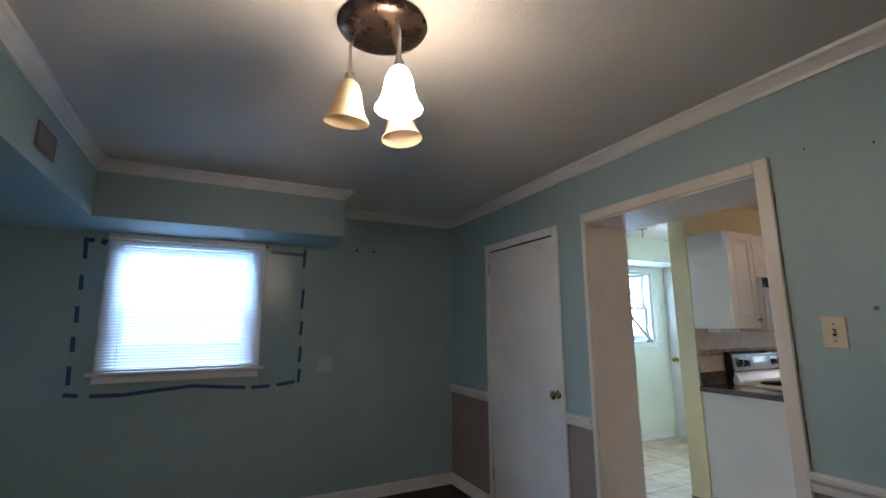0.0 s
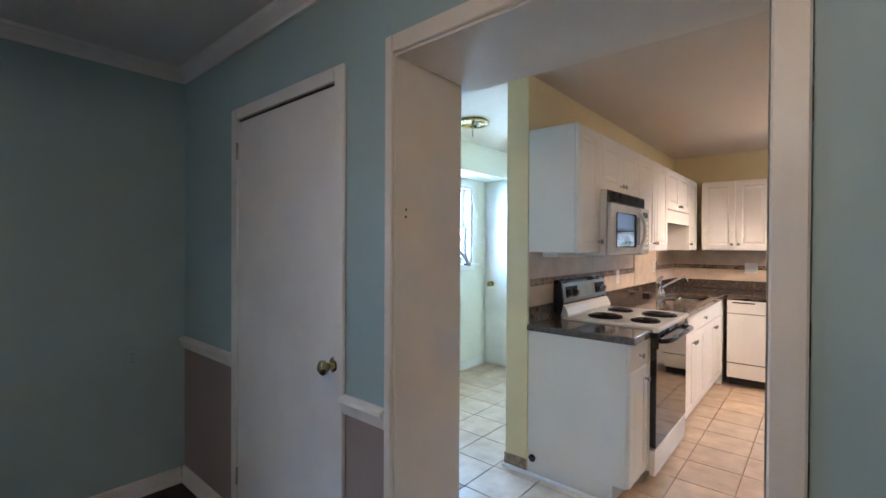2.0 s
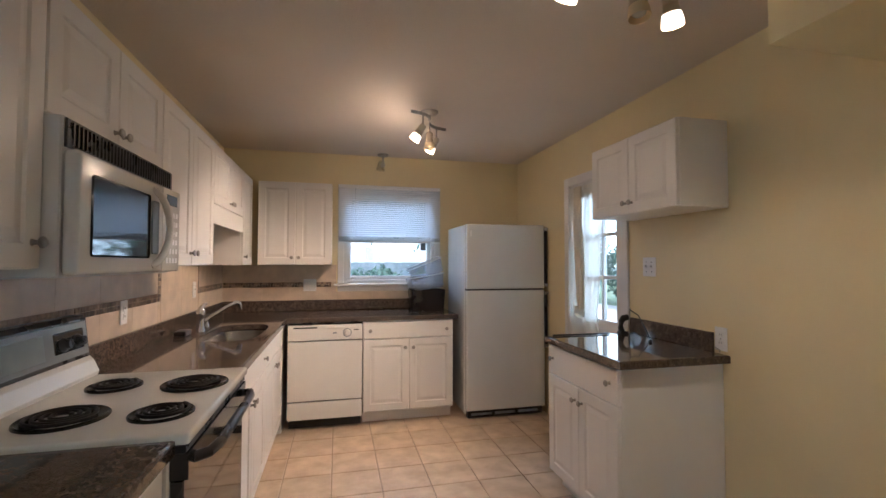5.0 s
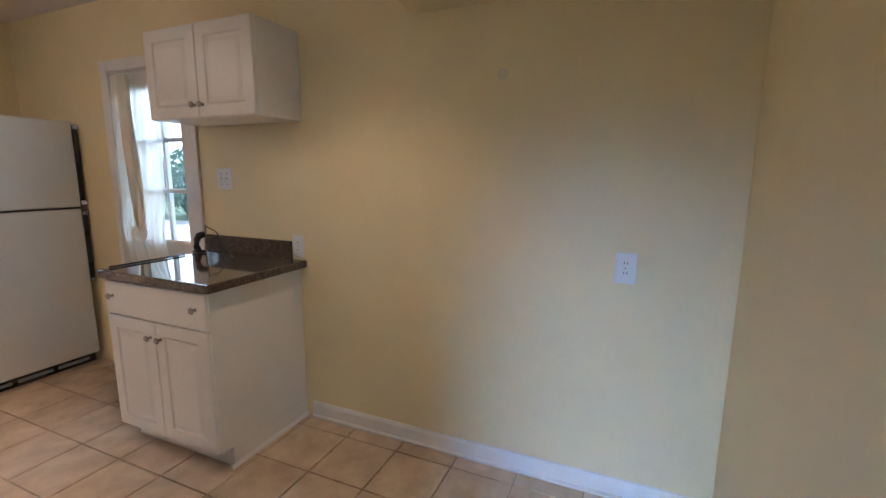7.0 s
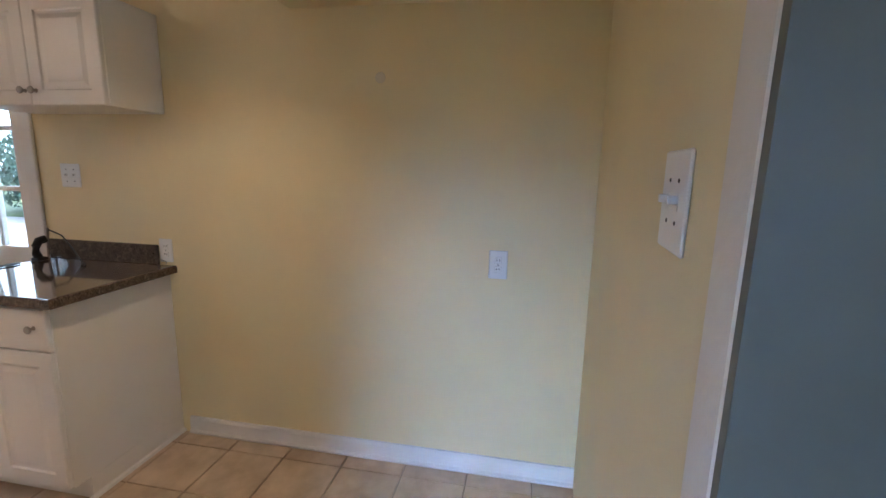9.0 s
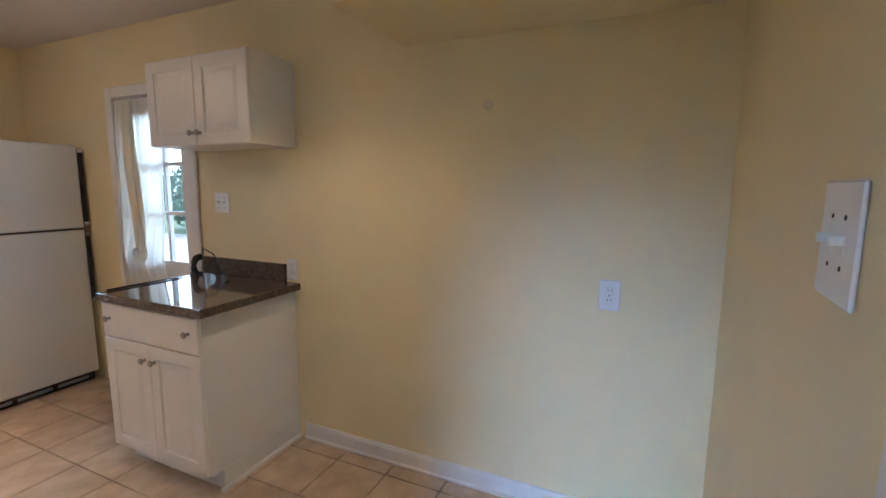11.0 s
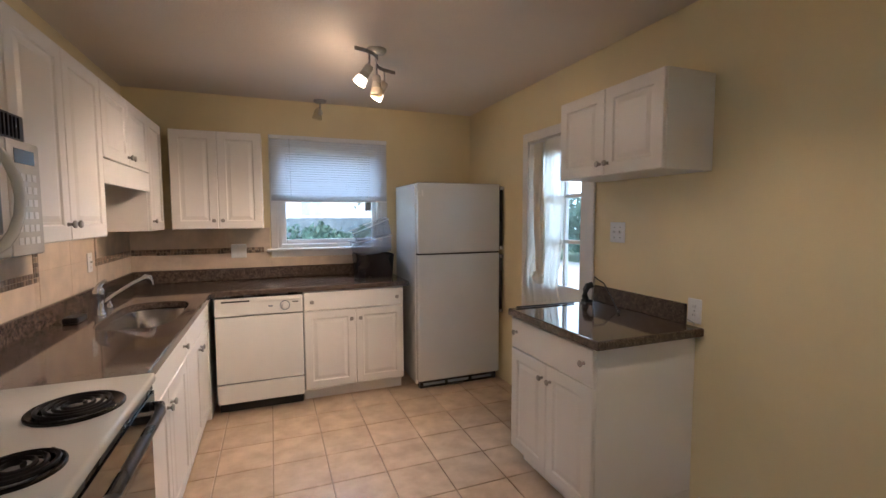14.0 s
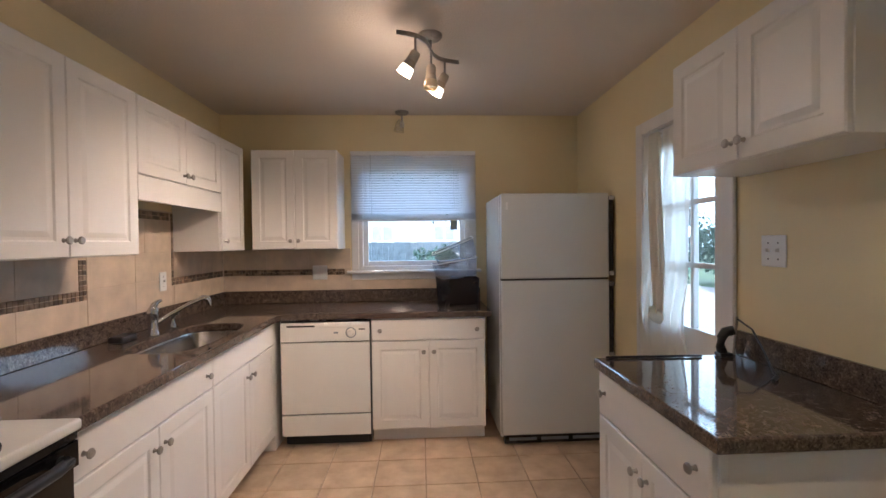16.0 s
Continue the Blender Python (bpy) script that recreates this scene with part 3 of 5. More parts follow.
def counter(name, pts, label, holes=None):
    bm = prism(pts, TZ - TT, TZ)
    top = [e for e in bm.edges if all(abs(v.co.z - TZ) < 1e-4 for v in e.verts)]
    bmesh.ops.bevel(bm, geom=top, offset=0.009, segments=3, affect="EDGES", profile=0.6)
    c = thing(name, pose(0, 0, 0), label, "countertop")
    s = part("slab", bm, M_GRANITE, c)
    return c, s


c1, _ = counter("countertop", [(0.002, 1.022), (0.63, 1.022), (0.63, 1.346), (0.002, 1.346)], "short brown granite countertop beside the range")
part("backsplash", bx((0.002, 1.042, TZ), (0.022, 1.346, TZ + 0.10), 0.003), M_GRANITE, c1)
SKX, SKY, SKA, SKB = 0.385, 3.235, 0.172, 0.365       # sink bowl: centre, half sizes
c2 = thing("countertop", pose(0, 0, 0), "L-shaped brown speckled granite countertop with an undermounted sink", "countertop")
bm = bmesh.new()
outer = [(0.002, 2.114), (0.63, 2.114), (0.63, 3.80), (0.652, 3.852), (0.70, 3.874), (2.075, 3.874), (2.075, YF - 0.002), (0.002, YF - 0.002)]
inner = []
for i in range(28):
    a = 2 * math.pi * i / 28
    ca, sa = math.cos(a), math.sin(a)
    inner.append((SKX + SKA * math.copysign(abs(ca) ** 0.55, ca), SKY + SKB * math.copysign(abs(sa) ** 0.55, sa)))
edges = []
for loop in (outer, inner):
    vs = [bm.verts.new((x, y, TZ)) for x, y in loop]
    edges += [bm.edges.new((vs[i], vs[(i + 1) % len(vs)])) for i in range(len(vs))]
bmesh.ops.triangle_fill(bm, edges=edges, use_beauty=True)
bmesh.ops.recalc_face_normals(bm, faces=bm.faces[:])
if bm.faces[0].normal.z < 0:
    bmesh.ops.reverse_faces(bm, faces=bm.faces[:])
ext = bmesh.ops.extrude_face_region(bm, geom=bm.faces[:])
low = [e for e in ext["geom"] if isinstance(e, bmesh.types.BMVert)]
bmesh.ops.translate(bm, verts=low, vec=(0, 0, -TT))
bmesh.ops.recalc_face_normals(bm, faces=bm.faces[:])
rim = [e for e in bm.edges if all(abs(v.co.z - TZ) < 1e-4 for v in e.verts) and any(abs(f.normal.z) < 0.1 for f in e.link_faces)]
bmesh.ops.bevel(bm, geom=rim, offset=0.009, segments=3, affect="EDGES", profile=0.6)
part("slab", bm, M_GRANITE, c2)
part("backsplash", bx((0.002, 2.114, TZ), (0.022, YF - 0.003, TZ + 0.10), 0.003), M_GRANITE, c2)
part("backsplash", bx((0.024, YF - 0.022, TZ), (2.075, YF - 0.002, TZ + 0.10), 0.003), M_GRANITE, c2)
c3, _ = counter("countertop", [(2.29, 1.868), (W - 0.002, 1.868), (W - 0.002, 2.615), (2.29, 2.615)], "brown speckled granite countertop on the single base cabinet")
part("backsplash", bx((W - 0.022, 1.96, TZ), (W - 0.002, 2.615, TZ + 0.10), 0.003), M_GRANITE, c3)

# ---- sink and faucet ----
sink = thing("sink", pose(SKX, SKY, TZ - TT), "stainless steel undermounted sink bowl set in granite", "sink")


def bowl(cy, hb, depth):
    bm, loops = bmesh.new(), []
    for k, (z, s) in enumerate(((0.0, 1.03), (-0.012, 1.0), (-depth + 0.03, 0.96), (-depth, 0.86), (-depth - 0.004, 0.12))):
        loops.append([])
        for i in range(28):
            a = 2 * math.pi * i / 28
            ca, sa = math.cos(a), math.sin(a)
            loops[-1].append(bm.verts.new((SKA * s * math.copysign(abs(ca) ** 0.5, ca), cy + hb * s * math.copysign(abs(sa) ** 0.5, sa), z)))
    for p, q in zip(loops, loops[1:]):
        for i in range(28):
            bm.faces.new((p[i], p[(i + 1) % 28], q[(i + 1) % 28], q[i]))
    bm.faces.new(loops[-1])
    bmesh.ops.recalc_face_normals(bm, faces=bm.faces[:])
    return bm


part("bowl", bowl(0.0, SKB, 0.20), M_STEEL, sink, "", True)
for y in (0.02,):
    d = part("drain", lathe([(0, 0.004), (0.03, 0.004), (0.042, 0.001), (0.044, -0.003), (0, -0.003)], 18), M_CHROME, sink, "chrome drain", True)
    d.location = (0, y, -0.200)
fau = thing("faucet", pose(0.155, 3.29, TZ, 0, 0, 36) @ Matrix.Diagonal((0.9, 0.9, 1, 1)), "chrome single-lever kitchen faucet with a pull-out spout", "faucet")
part("base", lathe([(0, 0), (0.034, 0), (0.033, 0.008), (0.029, 0.014), (0.028, 0.10), (0.031, 0.112), (0.030, 0.135), (0.02, 0.150), (0.0, 0.154)], 20), M_CHROME, fau, "", True)
part("spout", tube([(0.01, 0, 0.055), (0.08, 0.01, 0.095), (0.19, 0.03, 0.145), (0.27, 0.045, 0.172)], [0.013, 0.012, 0.0115, 0.0115], 12), M_CHROME, fau, "", True)
part("spray_head", tube([(0.255, 0.042, 0.166), (0.275, 0.046, 0.174), (0.30, 0.05, 0.165), (0.312, 0.052, 0.14), (0.314, 0.052, 0.125)], [0.013, 0.018, 0.02, 0.018, 0.016], 12), M_CHROME, fau, "", True)
part("lever", tube([(0.0, 0, 0.140), (0.006, 0.0, 0.158), (0.026, 0.004, 0.176), (0.044, 0.006, 0.182)], [0.022, 0.018, 0.011, 0.007], 10), M_CHROME, fau, "", True)
sp = thing("side_sprayer", pose(0.13, 3.52, TZ), "black and chrome side sprayer beside the faucet", "sprayer")
part("base", lathe([(0, 0), (0.022, 0), (0.02, 0.012), (0.014, 0.02), (0.013, 0.05), (0, 0.052)], 14), M_CHROME, sp, "", True)
part("head", tube([(0, 0, 0.05), (0.01, 0, 0.075), (0.035, 0, 0.082)], [0.011, 0.013, 0.01], 10), M_BLACK, sp, "", True)
sd = thing("soap_tray", pose(0.10, 3.14, TZ), "small dark soap tray by the wall", "tray")
part("tray", bx((-0.04, -0.06, 0.001), (0.03, 0.06, 0.032), 0.008, 2), M_BLACK, sd)

# ---- range ----
rg = thing("range", pose(0.012, 1.352, 0), "white electric coil range with a black oven door", "range")
RW = 0.752
part("body", box(bx((0.02, 0.0, 0.09), (0.60, RW, 0.895), 0.003), (0.05, 0.02, 0.0), (0.56, RW - 0.02, 0.09)), M_APPL, rg)
ctop = bx((0.055, -0.002, 0.893), (0.65, RW + 0.002, 0.925), 0.010, 3)
part("cooktop", ctop, M_APPL, rg, "", True)
ap = bmesh.new()
prof = [(0.0, 0.925), (0.10, 0.925), (0.105, 0.94), (0.085, 0.985), (0.07, 1.0), (0.0, 1.0)]
lo = [ap.verts.new((x, 0.0, z)) for x, z in prof]
hi = [ap.verts.new((x, RW, z)) for x, z in prof]
ap.faces.new(lo), ap.faces.new(hi[::-1])
for i in range(6):
    ap.faces.new((lo[i], hi[i], hi[(i + 1) % 6], lo[(i + 1) % 6]))
bmesh.ops.recalc_face_normals(ap, faces=ap.faces[:])
part("riser", ap, M_APPL, rg)
bgd = bmesh.new()
prof = [(0.0, 0.90), (0.045, 0.90), (0.07, 1.0), (0.052, 1.145), (0.04, 1.16), (0.0, 1.16)]
lo = [bgd.verts.new((x, -0.001, z)) for x, z in prof]
hi = [bgd.verts.new((x, RW + 0.001, z)) for x, z in prof]
bgd.faces.new(lo), bgd.faces.new(hi[::-1])
for i in range(6):
    bgd.faces.new((lo[i], hi[i], hi[(i + 1) % 6], lo[(i + 1) % 6]))
bmesh.ops.recalc_face_normals(bgd, faces=bgd.faces[:])
back = part("backguard", bgd, M_BLACK, rg, "black control backguard")
tilt = pose(0.0625, RW / 2, 1.075, 0, -7.1, 0)
fc = part("control_panel", bx((-0.002, -RW / 2 + 0.012, -0.062), (0.004, RW / 2 - 0.012, 0.064), 0.002), M_PANEL, back, "silver-grey control panel")
fc.matrix_local = tilt
dp = part("display", bx((0.001, -0.10, -0.045), (0.0065, 0.10, 0.045), 0.002), M_SCREEN, back, "pale glossy clock display")
dp.matrix_local = tilt
for y in (-0.2425, 0.2425):
    kp = part("knob_plate", bx((0.002, y - 0.09, -0.034), (0.0065, y + 0.09, 0.040), 0.004), M_GLOSSBLK, back, "glossy black plate behind the knobs")
    kp.matrix_local = tilt
for y in (-0.285, -0.20, 0.20, 0.285):
    k = part("control_knob", lathe([(0, 0), (0.026, 0), (0.024, 0.012), (0.017, 0.018), (0.016, 0.03), (0, 0.031)], 16, m=pose(0, 0, 0, 0, 90, 0)), M_BLACK, back, "black control knob", True)
    k.matrix_local = tilt @ pose(0.004, y, -0.004)


def burner(x, y, r):
    p = part("drip_pan", lathe([(0, -0.004), (r * 0.55, -0.004), (r * 0.97, 0.006), (r * 1.05, 0.009), (r * 1.09, 0.006), (r * 1.09, 0.0), (0, -0.006)], 32), M_DRIP, rg, "sooty black drip pan", True)
    p.location = (x, y, 0.9255)
    pts, turns = [], 4.0 if r > 0.09 else 3.2
    n = int(turns * 22)
    for i in range(n):
        a = 2 * math.pi * turns * i / n
        rr = r * (0.18 + 0.75 * i / n)
        pts.append((rr * math.cos(a), rr * math.sin(a), 0.012))
    c = part("coil", tube(pts, 0.0052, 7), M_COIL, p, "black spiral heating coil", True)
    return p


for x, y, r in ((0.275, 0.185, 0.10), (0.525, 0.175, 0.078), (0.255, 0.525, 0.078), (0.52, 0.50, 0.10)):
    burner(x, y, r)
dr = part("oven_door", box(bx((0.60, 0.012, 0.225), (0.634, RW - 0.012, 0.80), 0.004), (0.60, 0.012, 0.80), (0.645, RW - 0.012, 0.868)), M_GLOSSBLK, rg, "black glass oven door")
part("vent_strip", bx((0.60, 0.006, 0.870), (0.640, RW - 0.006, 0.891), 0.002), M_BLACK, rg)
part("handle", tube([(0.64, 0.07, 0.835), (0.675, 0.085, 0.84), (0.688, 0.14, 0.842), (0.69, RW / 2, 0.842), (0.688, RW - 0.14, 0.842), (0.675, RW - 0.085, 0.84), (0.64, RW - 0.07, 0.835)], 0.0155, 10), M_BLACK, dr, "black bow handle", True)
part("storage_drawer", bx((0.60, 0.008, 0.065), (0.632, RW - 0.008, 0.215), 0.004), M_APPL, rg)

# ---- microwave ----
mwv = thing("microwave", pose(0.004, 1.374, 1.325), "white over-the-range microwave with a black vent grille", "microwave")
MWW, MH = 0.752, 0.415
part("body", bx((0.0, 0.0, 0.0), (0.345, MWW, MH), 0.004), M_APPL, mwv)
part("door", bx((0.346, 0.004, 0.006), (0.385, 0.565, MH - 0.085), 0.012, 3), M_APPL, mwv, "", True)
part("window", bx((0.3852, 0.06, 0.055), (0.3875, 0.43, MH - 0.14), 0.006), M_GLOSSBLK, mwv, "dark glossy window")
part("grip_recess", bx((0.3852, 0.452, 0.07), (0.387, 0.506, 0.26), 0.006), M_PANEL, mwv, "grey glossy strip behind the handle")
grip = tube([(0.028, 0.47, 0.380), (0.045, 0.485, 0.400), (0.075, 0.507, 0.410), (0.12, 0.527, 0.417), (0.165, 0.533, 0.419), (0.21, 0.527, 0.417), (0.255, 0.507, 0.410), (0.285, 0.485, 0.400), (0.302, 0.47, 0.380)], 0.0125, 12)
for v in grip.verts:
    v.co = Vector((v.co.z, v.co.y, v.co.x))
bmesh.ops.recalc_face_normals(grip, faces=grip.faces[:])
part("handle", grip, M_APPL, mwv, "white arched handle", True)
pn = part("control_panel", bx((0.346, 0.57, 0.006), (0.383, MWW - 0.004, MH - 0.085), 0.008, 2), M_APPL, mwv, "", True)
part("display", bx((0.3832, 0.60, 0.265), (0.3845, 0.71, 0.305), 0.001), M_DISPLAY, pn, "dark clock display")
for r in range(6):
    for cc in range(4):
        part("button", bx((0.3832, 0.597 + cc * 0.032, 0.038 + r * 0.036), (0.3842, 0.619 + cc * 0.032, 0.058 + r * 0.036)), M_PLATE, pn)
gr = part("vent_grille", bx((0.340, 0.01, MH - 0.08), (0.352, MWW - 0.01, MH - 0.004), 0.002), M_BLACK, mwv, "black vent grille")
for i in range(34):
    part("slat", bx((0.352, 0.03 + i * 0.0205, MH - 0.072), (0.357, 0.036 + i * 0.0205, MH - 0.012)), M_BLACK, gr)

# ---- dishwasher ----
dw = thing("dishwasher", pose(0.636, YF, 0), "off-white built-in dishwasher with a dial", "dishwasher")
DWW = 0.606
part("body", box(bx((0.0, -0.60, 0.10), (DWW, -0.02, 0.868)), (0.01, -0.54, 0.0), (DWW - 0.01, -0.02, 0.10)), M_BLACK, dw)
part("door", bx((0.005, -0.628, 0.238), (DWW - 0.005, -0.60, 0.722), 0.004), M_APPL, dw)
cp = part("control_panel", bx((0.005, -0.634, 0.728), (DWW - 0.005, -0.60, 0.856), 0.006, 2), M_APPL, dw)
part("grip_slot", bx((0.05, -0.6355, 0.828), (0.235, -0.634, 0.840)), M_DARKSLOT, cp)
part("grip_ledge", bx((0.25, -0.640, 0.824), (DWW - 0.03, -0.634, 0.842), 0.002), M_APPL, cp)
part("dial", lathe([(0, 0), (0.030, 0), (0.028, 0.006), (0.02, 0.009), (0.018, 0.02), (0, 0.021)], 22, m=pose(DWW - 0.13, -0.634, 0.787, 90)), M_APPL, cp, "", True)
part("dial_ring", lathe([(0.030, 0.0), (0.036, 0.0), (0.036, 0.0022), (0.030, 0.0022), (0.030, 0.0)], 24, m=pose(DWW - 0.13, -0.634, 0.787, 90)), M_PANEL, cp)
part("badge", bx((DWW - 0.078, -0.6352, 0.805), (DWW - 0.035, -0.634, 0.813)), M_DARKSLOT, cp, "small dark badge")
part("indicator", bx((DWW - 0.245, -0.6352, 0.782), (DWW - 0.215, -0.634, 0.794)), M_PANEL, cp)
part("lower_panel", bx((0.005, -0.626, 0.088), (DWW - 0.005, -0.60, 0.228), 0.004), M_APPL, dw)
part("toe_plate", bx((0.04, -0.555, 0.004), (DWW - 0.03, -0.54, 0.085)), M_DARKSLOT, dw)

# ---- refrigerator ----
fr = thing("refrigerator", pose(2.127, 3.79, 0), "white top-freezer refrigerator with black edge handles", "refrigerator")
FW, FH, FSPL = 0.745, 1.712, 1.13
part("body", bx((0.0, 0.075, 0.035), (FW, 0.66, FH - 0.004), 0.006), M_FRIDGE, fr)
fd = part("freezer_door", bx((0.002, 0.0, FSPL + 0.006), (FW - 0.002, 0.07, FH), 0.012, 3), M_FRIDGE, fr, "", True)
ld = part("refrigerator_door", bx((0.002, 0.0, 0.075), (FW - 0.002, 0.07, FSPL - 0.006), 0.012, 3), M_FRIDGE, fr, "", True)
part("gasket", bx((0.012, 0.070, 0.08), (FW - 0.012, 0.075, FH - 0.01)), M_DARKSLOT, fr)
part("door_gap", bx((0.004, 0.01, FSPL - 0.006), (FW - 0.004, 0.068, FSPL + 0.006)), M_DARKSLOT, fr)
part("toe_grille", bx((0.02, 0.03, 0.008), (FW - 0.02, 0.09, 0.068), 0.003), M_BLACK, fr, "black toe grille")
for i in range(3):
    part("grille_bar", bx((0.05 + i * 0.22, 0.027, 0.03), (0.24 + i * 0.22, 0.031, 0.05)), M_PANEL, fr)
for dd, a, b in ((fd, FSPL + 0.02, FH - 0.02), (ld, 0.60, FSPL - 0.02)):
    part("handle", bx((FW - 0.004, -0.010, a), (FW + 0.022, 0.055, b), 0.006, 2), M_BLACK, dd, "black side handle")
    for z in (a + 0.002, b - 0.03):
        part("handle_cap", bx((FW - 0.008, -0.016, z), (FW + 0.026, -0.008, z + 0.028), 0.003), M_PLATE if b > 1.3 else M_NICKEL, dd)
part("badge", bx((0.035, -0.0016, FH - 0.11), (0.05, 0.0, FH - 0.06)), M_PLATE, fd)
for x in (0.05, FW - 0.05):
    part("foot", lathe([(0, 0), (0.02, 0), (0.02, 0.036), (0, 0.036)], 10, m=pose(x, 0.12, 0)), M_BLACK, fr)
    part("foot", lathe([(0, 0), (0.02, 0), (0.02, 0.036), (0, 0.036)], 10, m=pose(x, 0.6, 0)), M_BLACK, fr)

# ---- windows ----


def window(name, m, w, h, z0, label, depth=0.16, sill=True):
    """A white double-hung window. Local: x along the wall, the room towards -y, the wall's inner face at y = 0."""
    t = thing(name, m, label, "window", kind="structure")
    f = 0.035
    fr = bmesh.new()
    for a, b in (((0, 0.0, z0), (f, depth, z0 + h)), ((w - f, 0.0, z0), (w, depth, z0 + h)), ((f, 0.0, z0 + h - f), (w - f, depth, z0 + h)), ((f, 0.0, z0), (w - f, depth, z0 + f))):
        box(fr, a, b, 0.002)
    part("window_frame", fr, M_TRIM, t)
    cs = bmesh.new()
    k = 0.055
    for a, b in (((-k, -0.016, z0 - 0.0), (0.004, -0.001, z0 + h + k)), ((w - 0.004, -0.016, z0), (w + k, -0.001, z0 + h + k)), ((0.004, -0.016, z0 + h - 0.004), (w - 0.004, -0.001, z0 + h + k))):
        box(cs, a, b, 0.004)
    part("casing", cs, M_TRIM, t)
    mid = z0 + h * 0.47
    for nm, a, b, y in (("lower_sash", z0 + f, mid + 0.02, 0.06), ("upper_sash", mid - 0.02, z0 + h - f, 0.095)):
        s = bmesh.new()
        r = 0.038
        for p, q in (((f, y, a), (f + r, y + 0.032, b)), ((w - f - r, y, a), (w - f, y + 0.032, b)), ((f + r, y, a), (w - f - r, y + 0.032, a + r)), ((f + r, y, b - r), (w - f - r, y + 0.032, b))):
            box(s, p, q, 0.003)
        so = part(nm, s, M_TRIM, t)
        gl = part("pane", bx((f + r, y + 0.013, a + r), (w - f - r, y + 0.018, b - r)), M_GLASS, so)
        gl.visible_shadow = False
    if sill:
        part("window_sill", bx((-k - 0.035, -0.055, z0 - 0.022), (w + k + 0.035, 0.03, z0 + 0.001), 0.006, 2), M_TRIM, t)
        part("apron", bx((-k, -0.014, z0 - 0.075), (w + k, -0.001, z0 - 0.022), 0.004), M_TRIM, t)
    return t


def blind(name, m, w, top, bottom, label, pitch=0.021, tilt=28, stack=0.0, slat_d=0.025):
    """A mini blind hung from a head rail; slats are separate and share one mesh."""
    b = thing(name, m, label, "blind")
    part("head_rail", bx((0, -0.03, top - 0.03), (w, 0.0, top), 0.002), M_PLATE, b)
    part("bottom_rail", bx((0.004, -0.027, bottom), (w - 0.004, -0.003, bottom + 0.014), 0.003), M_PLATE, b)
    sm = bmesh.new()
    n, rows = 4, []
    for i in range(n + 1):
        u = i / n - 0.5
        rows.append([sm.verts.new((x, u * slat_d, 0.0025 * (1 - 4 * u * u))) for x in (0.006, w - 0.006)])
    for p, q in zip(rows, rows[1:]):
        sm.faces.new((p[0], p[1], q[1], q[0]))
    first = part("slat", sm, M_SLAT, b, "", True)
    zs, z = [], top - 0.045
    while z > bottom + 0.02 + stack:
        zs.append((z, tilt))
        z -= pitch
    z = bottom + 0.014 + stack
    while z > bottom + 0.016 and stack:
        zs.append((z, 4))
        z -= 0.0042
    for i, (z, a) in enumerate(zs):
        s = first if i == 0 else new("slat", first.data)
        s.parent = b
        s.matrix_local = pose(0, -0.015, z, a, 0, 0)
    for x in (0.12, w - 0.12):
        part("ladder_cord", tube([(x, -0.029, top - 0.03), (x, -0.029, bottom + 0.01)], 0.0012, 5), M_PLATE, b)
    return b


win_k = window("window_2", pose(KW[0], YF, 0), KW[1] - KW[0], KW[3] - KW[2], KW[2], "white double-hung kitchen window over the counter")
bl_k = blind("window_blind", pose(1.035, YF - 0.018, 0), 1.01, 2.128, 1.565, "white mini blind drawn halfway down the kitchen window", pitch=0.0205, tilt=53, stack=0.045)
part("wand", tube([(0.16, -0.034, 2.10), (0.165, -0.036, 1.62)], 0.003, 6), M_CLEARBOX, bl_k)
part("cord", tube([(0.83, -0.033, 2.1), (0.835, -0.035, 1.50)], 0.0015, 5), M_PLATE, bl_k)
part("cord_tassel", bx((0.80, -0.04, 1.49), (0.855, -0.03, 1.565), 0.004), M_FENCE, bl_k, "grey hanging cord weight")
win_m = window("window_3", pose(XM, MW_[0], 0, 0, 0, 90), MW_[1] - MW_[0], MW_[3] - MW_[2], MW_[2], "white double-hung window in the back room")
# unseen window, added as an opening for the wall patch's daylight
win_m2 = window("added_window", pose(XM, MW_ADDED[0], 0, 0, 0, 90), MW_ADDED[1] - MW_ADDED[0], MW_ADDED[3] - MW_ADDED[2], MW_ADDED[2], "white double-hung window in the back room")
win_d = window("window_1", pose(XD, DWN[0], 0, 0, 0, 90), DWN[1] - DWN[0], DWN[3] - DWN[2], DWN[2], "white double-hung dining room window behind a blind")
blind("window_blind", pose(XD + 0.018, -3.055, 0, 0, 0, 90), 1.005, 2.02, 1.09, "white mini blind closed over the dining room window", tilt=46)

# plastic sheet and tape round the dining room window
film = thing("plastic_sheet", pose(XD + 0.004, 0, 0), "clear plastic sheet hanging loose beside the window", "plastic sheet")
bm = bmesh.new()
grid = {}
for i in range(9):
    for j in range(17):
        y, z = -2.035 + 0.30 * i / 8, 0.945 + 1.03 * j / 16
        grid[i, j] = bm.verts.new((0.004 + 0.012 * (0.5 + 0.5 * noise.noise((y * 7, z * 3, 1.3))), y, z))
for i in range(8):
    for j in range(16):
        bm.faces.new((grid[i, j], grid[i + 1, j], grid[i + 1, j + 1], grid[i, j + 1]))
part("sheet", bm, M_FILM, film, "", True)
tape = thing("painters_tape", pose(XD + 0.002, -0.02, -0.038), "dashed strips of dark blue painter's tape round the window", "tape")


